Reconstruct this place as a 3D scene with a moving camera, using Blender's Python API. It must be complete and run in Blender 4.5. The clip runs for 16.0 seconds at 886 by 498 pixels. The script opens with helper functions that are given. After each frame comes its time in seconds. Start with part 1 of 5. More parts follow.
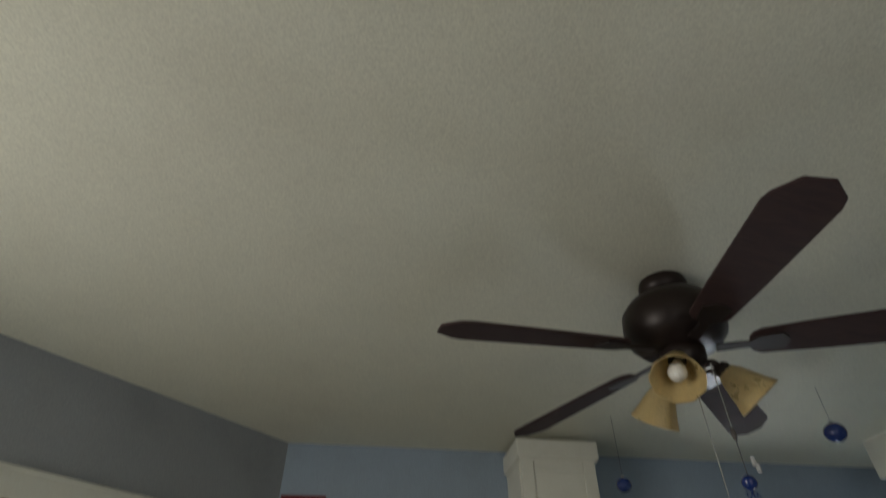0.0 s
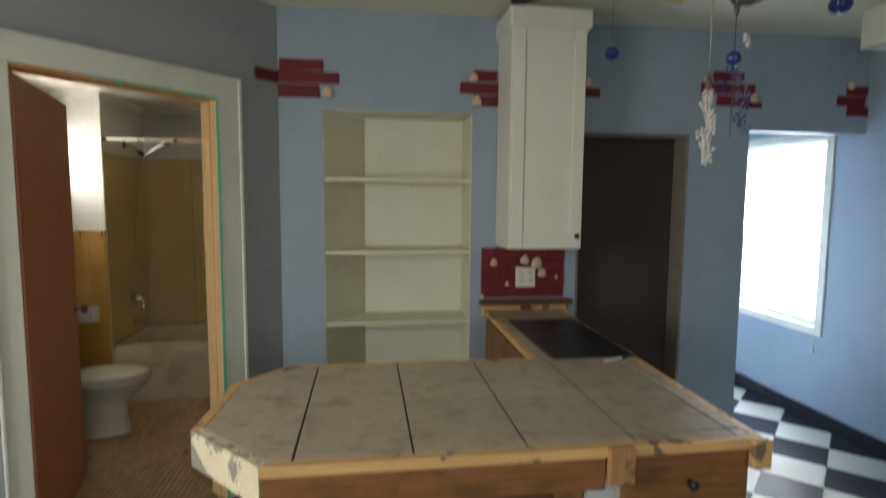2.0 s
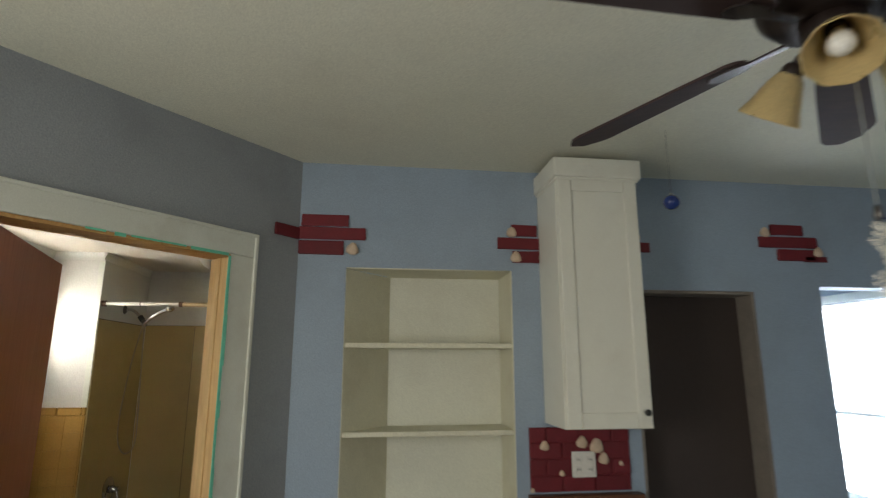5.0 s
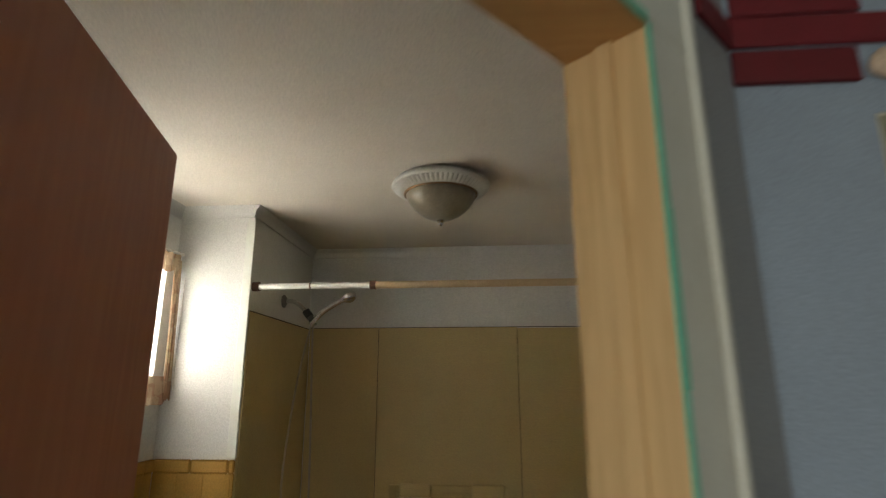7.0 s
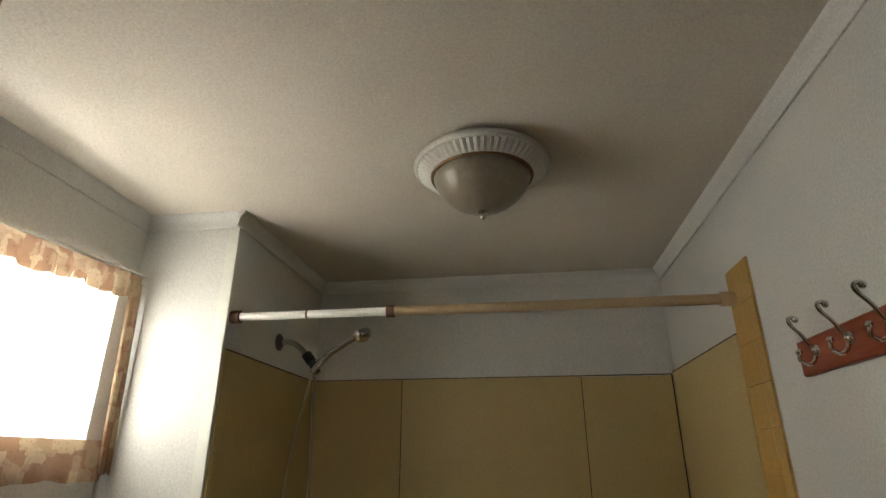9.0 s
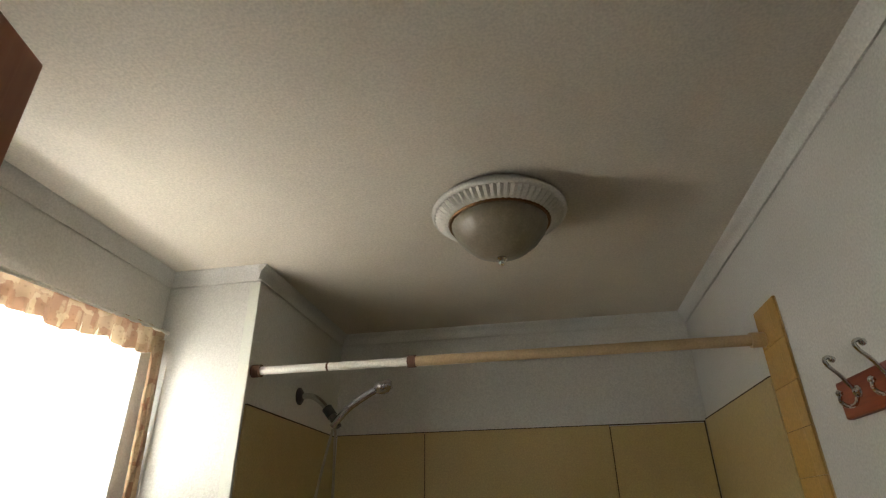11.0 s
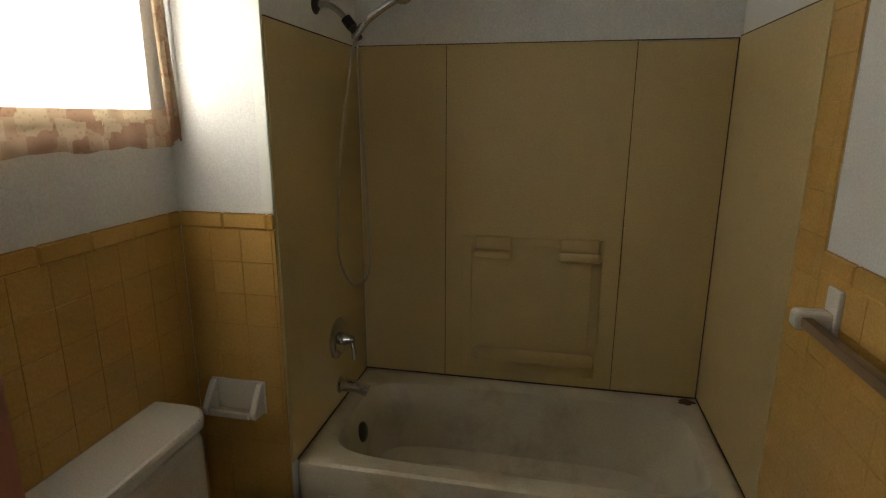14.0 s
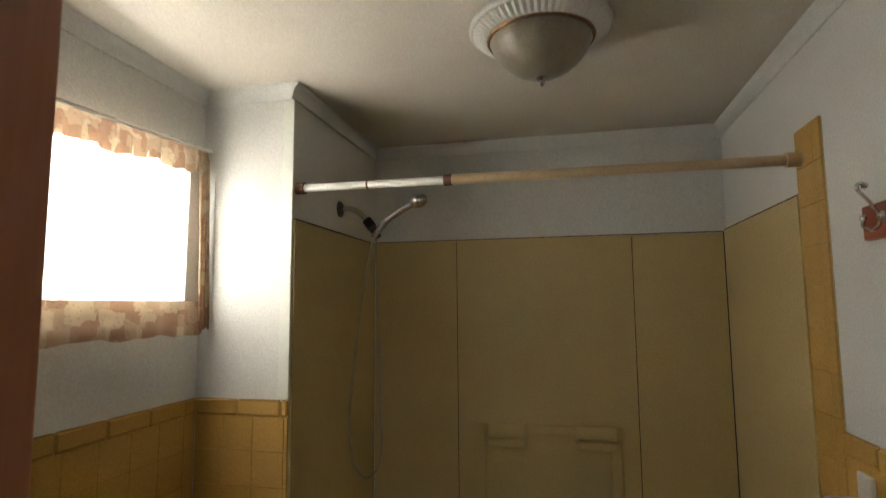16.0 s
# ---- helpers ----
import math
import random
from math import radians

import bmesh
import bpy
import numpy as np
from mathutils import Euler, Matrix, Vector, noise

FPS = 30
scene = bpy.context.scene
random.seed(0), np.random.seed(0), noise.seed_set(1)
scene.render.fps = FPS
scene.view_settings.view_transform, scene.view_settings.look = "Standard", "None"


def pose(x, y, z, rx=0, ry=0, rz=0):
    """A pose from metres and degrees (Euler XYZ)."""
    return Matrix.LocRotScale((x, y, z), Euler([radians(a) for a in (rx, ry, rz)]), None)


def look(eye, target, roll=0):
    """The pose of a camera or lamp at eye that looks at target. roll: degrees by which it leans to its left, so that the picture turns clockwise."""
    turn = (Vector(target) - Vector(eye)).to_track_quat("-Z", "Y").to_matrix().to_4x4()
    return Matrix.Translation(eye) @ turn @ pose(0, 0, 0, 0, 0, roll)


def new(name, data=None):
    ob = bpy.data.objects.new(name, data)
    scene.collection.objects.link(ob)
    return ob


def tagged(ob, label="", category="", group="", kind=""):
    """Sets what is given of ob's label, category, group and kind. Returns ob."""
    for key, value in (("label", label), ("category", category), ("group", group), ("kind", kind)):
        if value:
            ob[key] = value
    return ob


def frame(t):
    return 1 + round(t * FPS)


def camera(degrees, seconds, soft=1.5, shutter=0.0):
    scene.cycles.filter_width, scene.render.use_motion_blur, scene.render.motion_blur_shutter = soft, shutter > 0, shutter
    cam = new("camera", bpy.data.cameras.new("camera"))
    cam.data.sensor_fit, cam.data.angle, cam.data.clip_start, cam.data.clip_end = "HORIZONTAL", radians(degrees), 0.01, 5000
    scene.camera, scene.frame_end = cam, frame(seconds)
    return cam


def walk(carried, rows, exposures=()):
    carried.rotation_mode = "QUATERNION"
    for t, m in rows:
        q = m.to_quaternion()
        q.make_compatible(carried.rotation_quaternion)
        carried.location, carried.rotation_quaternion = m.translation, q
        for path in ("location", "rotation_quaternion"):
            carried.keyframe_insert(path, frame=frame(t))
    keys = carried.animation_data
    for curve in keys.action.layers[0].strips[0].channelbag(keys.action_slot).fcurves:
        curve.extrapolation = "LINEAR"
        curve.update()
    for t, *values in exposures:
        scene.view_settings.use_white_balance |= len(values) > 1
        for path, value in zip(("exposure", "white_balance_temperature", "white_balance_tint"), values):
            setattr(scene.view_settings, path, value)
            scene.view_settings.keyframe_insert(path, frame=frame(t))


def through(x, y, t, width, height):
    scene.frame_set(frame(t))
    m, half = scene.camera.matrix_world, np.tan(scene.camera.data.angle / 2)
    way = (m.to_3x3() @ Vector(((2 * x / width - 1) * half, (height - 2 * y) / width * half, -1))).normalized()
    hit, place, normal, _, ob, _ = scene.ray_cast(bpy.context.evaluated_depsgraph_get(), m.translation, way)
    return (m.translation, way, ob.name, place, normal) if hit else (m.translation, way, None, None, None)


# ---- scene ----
cam = camera(78.15, 16.0, soft=1.25, shutter=0.5)
# seconds, x, y, z, yaw, pitch, roll
PATH = [
    (0.0, 0.006, 0.020, 1.545, -7.05, 38.60, -0.09),
    (0.5, -0.000, -0.000, 1.543, -7.42, 27.71, -0.05),
    (1.0, 0.004, -0.007, 1.564, -7.60, 16.74, -0.37),
    (1.5, -0.011, 0.004, 1.586, -8.00, 5.39, -0.42),
    (2.0, -0.003, 0.012, 1.575, -8.01, -5.34, -0.46),
    (2.5, -0.009, 0.037, 1.582, -8.41, -15.43, -0.69),
    (3.0, -0.006, 0.038, 1.584, -8.69, -15.81, -0.57),
    (3.5, -0.002, 0.049, 1.590, -8.88, -15.34, -0.31),
    (4.0, -0.000, 0.072, 1.589, -8.85, -1.22, -0.20),
    (4.2, -0.001, 0.083, 1.587, -8.88, 5.40, -0.35),
    (6.3, -0.653, 1.651, 1.590, -0.35, 13.90, 0.87),
    (6.5, -0.768, 1.837, 1.569, 1.49, 13.80, 0.65),
    (7.0, -0.956, 2.253, 1.583, 4.73, 14.14, -0.00),
    (7.5, -1.039, 2.679, 1.542, 5.91, 14.72, 0.05),
    (8.0, -1.042, 2.857, 1.574, 6.71, 14.64, 0.10),
    (8.5, -1.044, 2.876, 1.572, 7.53, 14.74, 0.06),
    (9.0, -1.046, 2.877, 1.566, 8.05, 21.25, 0.03),
    (11.5, -1.055, 2.883, 1.561, 10.70, 26.53, 0.66),
    (12.0, -1.061, 2.885, 1.566, 10.96, 17.95, 0.38),
    (12.5, -1.065, 2.876, 1.587, 11.26, 8.62, -0.01),
    (13.0, -1.066, 2.877, 1.593, 11.68, -0.21, -0.18),
    (13.5, -1.093, 2.880, 1.607, 11.23, -9.40, -0.30),
    (14.0, -1.096, 2.890, 1.603, 11.45, -13.58, -0.20),
    (14.5, -1.088, 2.890, 1.607, 11.55, -13.40, -0.02),
    (15.0, -1.084, 2.885, 1.605, 11.80, -8.32, 0.21),
    (15.5, -1.079, 2.873, 1.585, 12.36, 0.84, 0.59),
    (16.0, -1.082, 2.817, 1.601, 12.60, 5.92, 0.44),
]
EXPOSURES = [(0.0, -0.2), (0.5, 0.12), (1.0, 0.36), (1.5, 0.5), (2.0, 0.44), (2.5, 0.52), (4.2, 0.52), (6.3, 0.2), (7.5, 0.12), (9.2, 0.1), (11.3, 0.06), (13.5, 0.12), (16.0, 0.24)]
walk(cam, [(t, pose(x, y, z, 90 + pitch, roll, yaw)) for t, x, y, z, yaw, pitch, roll in PATH], EXPOSURES)

# ---- world and light ----
FLOOR = -0.04
CEIL_K, CEIL_B = 2.62, 2.34
world = bpy.data.worlds.new("world")
scene.world = world
world.use_nodes = True
wn = world.node_tree
sky = wn.nodes.new("ShaderNodeTexSky")
sky.sky_type, sky.sun_disc = "NISHITA", False
sky.sun_elevation, sky.sun_rotation = radians(38), radians(160)
wn.links.new(sky.outputs[0], wn.nodes["Background"].inputs[0])
wn.nodes["Background"].inputs[1].default_value = 0.1


def area_lamp(name, eye, target, sx, sy, power, colour):
    data = bpy.data.lights.new(name, "AREA")
    data.shape, data.size, data.size_y = "RECTANGLE", sx, sy
    data.energy, data.color = power, colour
    ob = new(name, data)
    ob.matrix_world = look(eye, target)
    return ob


area_lamp("daylight_kitchen_window", (3.46, 3.95, 1.35), (0, 3.95, 1.0), 0.86, 1.3, 86, (0.88, 0.94, 1.0))
area_lamp("daylight_bath_window", (-2.47, 3.98, 1.84), (-1.47, 3.98, 1.6), 0.74, 0.48, 11, (0.98, 0.97, 0.98))
# Two unseen lamps added to fill the kitchen from behind and from the left.
area_lamp("rear_fill_lamp", (0.5, -1.82, 1.5), (0.5, 1, 0.7), 1.6, 1.1, 13, (1.0, 0.95, 0.85))
area_lamp("side_fill_lamp", (-2.26, 0.45, 1.5), (0, 0.45, 0.9), 1.2, 1.1, 38, (1.0, 0.965, 0.88))


# ---- materials ----
def mat(name, colour, rough=0.6, metal=0.0, vary=0.15, scale=6.0, bump=0.1, bscale=120.0, dirt=None, dirt_amt=0.3, dirt_scale=2.5,
        spec=0.4, rand=0.0, trans=0.0, coat=0.0, grain=0.11, edge=0.72, island=0.0):
    """Paint-like surface: broad stains, fine grain, bump."""
    m = bpy.data.materials.new(name)
    m.use_nodes = True
    nt = m.node_tree
    b = nt.nodes["Principled BSDF"]
    b.inputs["Roughness"].default_value = rough
    b.inputs["Metallic"].default_value = metal
    b.inputs["Specular IOR Level"].default_value = spec
    b.inputs["Coat Weight"].default_value = coat
    b.inputs["Transmission Weight"].default_value = trans
    tc = nt.nodes.new("ShaderNodeTexCoord")
    n1 = nt.nodes.new("ShaderNodeTexNoise")
    n1.inputs["Scale"].default_value, n1.inputs["Detail"].default_value = scale, 5
    nt.links.new(tc.outputs["Object"], n1.inputs["Vector"])
    n2 = nt.nodes.new("ShaderNodeTexNoise")
    n2.inputs["Scale"].default_value, n2.inputs["Detail"].default_value = bscale, 3
    nt.links.new(tc.outputs["Object"], n2.inputs["Vector"])
    mix = nt.nodes.new("ShaderNodeMixRGB")
    c = colour
    mix.inputs[1].default_value = (*[max(0, x * (1 - vary)) for x in c], 1)
    mix.inputs[2].default_value = (*[min(1, x * (1 + vary)) for x in c], 1)
    nt.links.new(n1.outputs["Fac"], mix.inputs[0])
    out = mix.outputs[0]
    gr = nt.nodes.new("ShaderNodeMapRange")
    gr.inputs[1].default_value, gr.inputs[2].default_value = 0.3, 0.7
    gr.inputs[3].default_value, gr.inputs[4].default_value = 1 - grain, 1 + grain
    n4 = nt.nodes.new("ShaderNodeTexNoise")
    n4.inputs["Scale"].default_value, n4.inputs["Detail"].default_value = 180, 3
    nt.links.new(tc.outputs["Object"], n4.inputs["Vector"])
    nt.links.new(n4.outputs["Fac"], gr.inputs[0])
    gv = nt.nodes.new("ShaderNodeHueSaturation")
    nt.links.new(gr.outputs[0], gv.inputs["Value"])
    nt.links.new(out, gv.inputs["Color"])
    out = gv.outputs[0]
    if dirt:
        n3 = nt.nodes.new("ShaderNodeTexNoise")
        n3.inputs["Scale"].default_value, n3.inputs["Detail"].default_value = dirt_scale, 8
        n3.inputs["Roughness"].default_value = 0.65
        nt.links.new(tc.outputs["Object"], n3.inputs["Vector"])
        ramp = nt.nodes.new("ShaderNodeMapRange")
        ramp.inputs[1].default_value, ramp.inputs[2].default_value = 0.5, edge
        ramp.inputs[4].default_value = dirt_amt
        nt.links.new(n3.outputs["Fac"], ramp.inputs[0])
        dm = nt.nodes.new("ShaderNodeMixRGB")
        dm.inputs[2].default_value = (*dirt, 1)
        nt.links.new(ramp.outputs[0], dm.inputs[0])
        nt.links.new(out, dm.inputs[1])
        out = dm.outputs[0]
    if rand or island:
        oi = nt.nodes.new("ShaderNodeObjectInfo" if rand else "ShaderNodeNewGeometry")
        rand = rand or island
        mr = nt.nodes.new("ShaderNodeMapRange")
        mr.inputs[3].default_value, mr.inputs[4].default_value = 1 - rand, 1 + rand
        nt.links.new(oi.outputs["Random Per Island" if island else "Random"], mr.inputs[0])
        hs = nt.nodes.new("ShaderNodeHueSaturation")
        nt.links.new(mr.outputs[0], hs.inputs["Value"])
        nt.links.new(out, hs.inputs["Color"])
        out = hs.outputs[0]
    nt.links.new(out, b.inputs["Base Color"])
    rr = nt.nodes.new("ShaderNodeMapRange")
    rr.inputs[3].default_value, rr.inputs[4].default_value = max(0.02, rough - 0.1), min(1, rough + 0.1)
    nt.links.new(n1.outputs["Fac"], rr.inputs[0])
    nt.links.new(rr.outputs[0], b.inputs["Roughness"])
    if bump:
        bp = nt.nodes.new("ShaderNodeBump")
        bp.inputs["Strength"].default_value, bp.inputs["Distance"].default_value = bump, 0.004
        nt.links.new(n2.outputs["Fac"], bp.inputs["Height"])
        nt.links.new(bp.outputs[0], b.inputs["Normal"])
    return m


def wood(name, c1, c2, axis="X", rough=0.5, ring=14.0, stain=None, stain_amt=0.4):
    """Sawn wood, grain along the axis."""
    m = bpy.data.materials.new(name)
    m.use_nodes = True
    nt = m.node_tree
    b = nt.nodes["Principled BSDF"]
    tc = nt.nodes.new("ShaderNodeTexCoord")
    mp = nt.nodes.new("ShaderNodeMapping")
    sc = {"X": (1.5, 24, 24), "Y": (24, 1.5, 24), "Z": (24, 24, 1.5)}[axis]
    mp.inputs["Scale"].default_value = sc
    nt.links.new(tc.outputs["Object"], mp.inputs[0])
    n1 = nt.nodes.new("ShaderNodeTexNoise")
    n1.inputs["Scale"].default_value, n1.inputs["Detail"].default_value, n1.inputs["Distortion"].default_value = ring / 4, 8, 0.8
    nt.links.new(mp.outputs[0], n1.inputs["Vector"])
    mr = nt.nodes.new("ShaderNodeMapRange")
    mr.inputs[1].default_value, mr.inputs[2].default_value = 0.3, 0.7
    nt.links.new(n1.outputs["Fac"], mr.inputs[0])
    mix = nt.nodes.new("ShaderNodeMixRGB")
    mix.inputs[1].default_value, mix.inputs[2].default_value = (*c1, 1), (*c2, 1)
    nt.links.new(mr.outputs[0], mix.inputs[0])
    out = mix.outputs[0]
    if stain:
        n3 = nt.nodes.new("ShaderNodeTexNoise")
        n3.inputs["Scale"].default_value, n3.inputs["Detail"].default_value = 11.0, 6
        nt.links.new(tc.outputs["Object"], n3.inputs["Vector"])
        r3 = nt.nodes.new("ShaderNodeMapRange")
        r3.inputs[1].default_value, r3.inputs[2].default_value, r3.inputs[4].default_value = (0.585, 0.615, stain_amt) if stain_amt > 0.6 else (0.5, 0.7, stain_amt)
        nt.links.new(n3.outputs["Fac"], r3.inputs[0])
        dm = nt.nodes.new("ShaderNodeMixRGB")
        dm.inputs[2].default_value = (*stain, 1)
        nt.links.new(r3.outputs[0], dm.inputs[0])
        nt.links.new(out, dm.inputs[1])
        out = dm.outputs[0]
    nt.links.new(out, b.inputs["Base Color"])
    b.inputs["Roughness"].default_value = rough
    b.inputs["Specular IOR Level"].default_value = 0.35
    bp = nt.nodes.new("ShaderNodeBump")
    bp.inputs["Strength"].default_value, bp.inputs["Distance"].default_value = 0.15, 0.003
    nt.links.new(n1.outputs["Fac"], bp.inputs["Height"])
    nt.links.new(bp.outputs[0], b.inputs["Normal"])
    return m


def glow(name, colour, strength):
    m = bpy.data.materials.new(name)
    m.use_nodes = True
    b = m.node_tree.nodes["Principled BSDF"]
    b.inputs["Base Color"].default_value = (*colour, 1)
    b.inputs["Emission Color"].default_value = (*colour, 1)
    b.inputs["Emission Strength"].default_value = strength
    return m


def cloth(name, c1, c2, scale=18.0, through=0.5, c3=None):
    """Thin printed cotton that lets daylight through."""
    m = bpy.data.materials.new(name)
    m.use_nodes = True
    nt = m.node_tree
    b = nt.nodes["Principled BSDF"]
    tc = nt.nodes.new("ShaderNodeTexCoord")
    vo = nt.nodes.new("ShaderNodeTexVoronoi")
    vo.distance = "CHEBYCHEV"
    vo.inputs["Scale"].default_value = scale
    vo.inputs["Randomness"].default_value = 0.7
    nt.links.new(tc.outputs["Object"], vo.inputs["Vector"])
    sep = nt.nodes.new("ShaderNodeSeparateColor")
    nt.links.new(vo.outputs["Color"], sep.inputs[0])
    n1 = nt.nodes.new("ShaderNodeTexNoise")
    n1.inputs["Scale"].default_value, n1.inputs["Detail"].default_value = scale * 5, 5
    nt.links.new(tc.outputs["Object"], n1.inputs["Vector"])
    add = nt.nodes.new("ShaderNodeMath")
    add.operation = "MULTIPLY_ADD"
    add.inputs[1].default_value = 0.7
    nt.links.new(n1.outputs["Fac"], add.inputs[0])
    nt.links.new(sep.outputs[0], add.inputs[2])
    mr = nt.nodes.new("ShaderNodeMapRange")
    mr.inputs[1].default_value, mr.inputs[2].default_value = 0.55, 1.2
    nt.links.new(add.outputs[0], mr.inputs[0])
    mul = nt.nodes.new("ShaderNodeMixRGB")
    mul.inputs[1].default_value, mul.inputs[2].default_value = (*c1, 1), (*c2, 1)
    nt.links.new(mr.outputs[0], mul.inputs[0])
    if c3:
        # printed patches in three tints, with small darker motifs on them
        patch = nt.nodes.new("ShaderNodeValToRGB")
        patch.color_ramp.interpolation = "CONSTANT"
        patch.color_ramp.elements[0].color = (*c1, 1)
        patch.color_ramp.elements[1].position, patch.color_ramp.elements[1].color = 0.4, (*c3, 1)
        patch.color_ramp.elements.new(0.72).color = (*c2, 1)
        nt.links.new(sep.outputs[0], patch.inputs[0])
        v2 = nt.nodes.new("ShaderNodeTexVoronoi")
        v2.inputs["Scale"].default_value = scale * 3.2
        nt.links.new(tc.outputs["Object"], v2.inputs["Vector"])
        r2 = nt.nodes.new("ShaderNodeMapRange")
        r2.inputs[1].default_value, r2.inputs[2].default_value = 0.2, 0.32
        r2.inputs[3].default_value, r2.inputs[4].default_value = 0.35, 0.0
        nt.links.new(v2.outputs["Distance"], r2.inputs[0])
        mul = nt.nodes.new("ShaderNodeMixRGB")
        mul.inputs[2].default_value = (*[c * 0.6 for c in c2], 1)
        nt.links.new(r2.outputs[0], mul.inputs[0])
        nt.links.new(patch.outputs[0], mul.inputs[1])
    nt.links.new(mul.outputs[0], b.inputs["Base Color"])
    b.inputs["Roughness"].default_value = 0.9
    tr = nt.nodes.new("ShaderNodeBsdfTranslucent")
    nt.links.new(mul.outputs[0], tr.inputs["Color"])
    ms = nt.nodes.new("ShaderNodeMixShader")
    ms.inputs[0].default_value = through
    nt.links.new(b.outputs[0], ms.inputs[1])
    nt.links.new(tr.outputs[0], ms.inputs[2])
    nt.links.new(ms.outputs[0], nt.nodes["Material Output"].inputs[0])
    return m


M_CEIL = mat("ceiling_paint", (0.69, 0.68, 0.565), 0.85, vary=0.05, bump=0.16, bscale=90, dirt=(0.5, 0.46, 0.38), dirt_amt=0.2, dirt_scale=1.2)
M_CEILB = mat("bath_ceiling_paint", (0.68, 0.62, 0.525), 0.8, vary=0.05, bump=0.35, bscale=90, dirt=(0.5, 0.43, 0.33), dirt_amt=0.25, dirt_scale=1.4)
M_BLUE = mat("blue_wall_paint", (0.298, 0.366, 0.444), 0.6, vary=0.07, bump=0.3, bscale=140, dirt=(0.22, 0.26, 0.3), dirt_amt=0.3, dirt_scale=2)
M_GREY = mat("grey_blue_wall_paint", (0.31, 0.33, 0.352), 0.65, vary=0.07, bump=0.3, bscale=140, dirt=(0.19, 0.2, 0.22), dirt_amt=0.4, dirt_scale=3)
M_WHITE = mat("white_trim_paint", (0.68, 0.69, 0.62), 0.42, vary=0.05, bump=0.1, bscale=60, dirt=(0.45, 0.42, 0.33), dirt_amt=0.35, dirt_scale=4, grain=0.04)
M_CAB = mat("white_cabinet_paint", (0.74, 0.73, 0.64), 0.38, vary=0.03, bump=0.06, bscale=30, dirt=(0.5, 0.46, 0.36), dirt_amt=0.2, dirt_scale=5, grain=0.025)
M_DRAWER = mat("cream_drawer_paint", (0.56, 0.525, 0.41), 0.45, vary=0.05, bump=0.08, bscale=40, dirt=(0.36, 0.32, 0.22), dirt_amt=0.35, dirt_scale=6, grain=0.04)
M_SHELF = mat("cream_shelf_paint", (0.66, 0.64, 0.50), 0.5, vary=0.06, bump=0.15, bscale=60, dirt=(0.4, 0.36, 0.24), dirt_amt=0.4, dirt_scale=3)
M_BASE = mat("black_baseboard", (0.015, 0.016, 0.022), 0.35, vary=0.3, bump=0.05)
M_TILE_W = mat("white_vinyl_tile", (0.58, 0.58, 0.55), 0.42, vary=0.05, scale=5, bump=0.05, bscale=40, dirt=(0.4, 0.38, 0.34), dirt_amt=0.35, dirt_scale=24, spec=0.08, edge=0.9, rand=0.08)
M_TILE_K = mat("black_vinyl_tile", (0.024, 0.026, 0.038), 0.42, vary=0.15, scale=5, bump=0.05, bscale=40, dirt=(0.08, 0.08, 0.085), dirt_amt=0.3, dirt_scale=24, spec=0.09, edge=0.9, rand=0.15)
M_SUB = mat("floor_backing", (0.06, 0.055, 0.05), 0.8)
M_BATHWALL = mat("pale_bathroom_paint", (0.64, 0.63, 0.59), 0.5, vary=0.04, bump=0.25, bscale=110, dirt=(0.5, 0.5, 0.46), dirt_amt=0.25, dirt_scale=2)
M_YTILE = mat("yellow_wall_tile", (0.525, 0.31, 0.086), 0.2, vary=0.1, scale=12, bump=0.02, bscale=20, rand=0.035, coat=0.3)
M_GROUT = mat("tile_grout", (0.60, 0.42, 0.19), 0.85, vary=0.2)
M_SURR = mat("yellow_surround_plastic", (0.50, 0.38, 0.17), 0.45, vary=0.05, scale=3, bump=0.05, bscale=30, dirt=(0.33, 0.25, 0.1), dirt_amt=0.3, dirt_scale=2)
M_GAP = mat("dark_caulk", (0.075, 0.05, 0.026), 0.9, vary=0.4)
M_TUB = mat("worn_tub_enamel", (0.55, 0.49, 0.36), 0.34, vary=0.08, bump=0.05, bscale=40, dirt=(0.30, 0.225, 0.125), dirt_amt=0.6, dirt_scale=4.5)
M_PORC = mat("white_porcelain", (0.62, 0.59, 0.51), 0.2, vary=0.03, bump=0.0, coat=0.3)
M_CHROME = mat("chrome", (0.62, 0.62, 0.62), 0.16, metal=1.0, vary=0.05, bump=0.0)
M_DARKMET = mat("tarnished_metal", (0.12, 0.11, 0.10), 0.4, metal=0.8, vary=0.3, bump=0.05)
M_RUST = mat("rusted_collar", (0.12, 0.06, 0.035), 0.8, metal=0.2, vary=0.4, bump=0.2)
M_DOOR = wood("red_brown_door", (0.40, 0.16, 0.09), (0.47, 0.20, 0.115), "Z", 0.5, 10)
M_PINE = wood("bare_pine", (0.60, 0.40, 0.185), (0.72, 0.51, 0.25), "Z", 0.6, 12)
M_PINEH = wood("bare_pine_head", (0.46, 0.25, 0.09), (0.58, 0.34, 0.13), "X", 0.6, 12)
M_PEELP = mat("peeling_pale_paint", (0.62, 0.55, 0.38), 0.55, vary=0.15, scale=8, bump=0.2, bscale=40, dirt=(0.22, 0.21, 0.18), dirt_amt=0.95, dirt_scale=11, edge=0.53)
# Shelf paint again, toned whiter for the light on the niche's back.
M_SHELF_LIT = mat("lit_shelf_back", (0.66, 0.66, 0.56), 0.55, vary=0.06, bump=0.15, bscale=60, dirt=(0.5, 0.47, 0.36), dirt_amt=0.35, dirt_scale=2)
M_PINEX = wood("bare_pine_rail", (0.50, 0.30, 0.11), (0.64, 0.41, 0.17), "X", 0.55, 12, (0.11, 0.095, 0.075), 0.85)
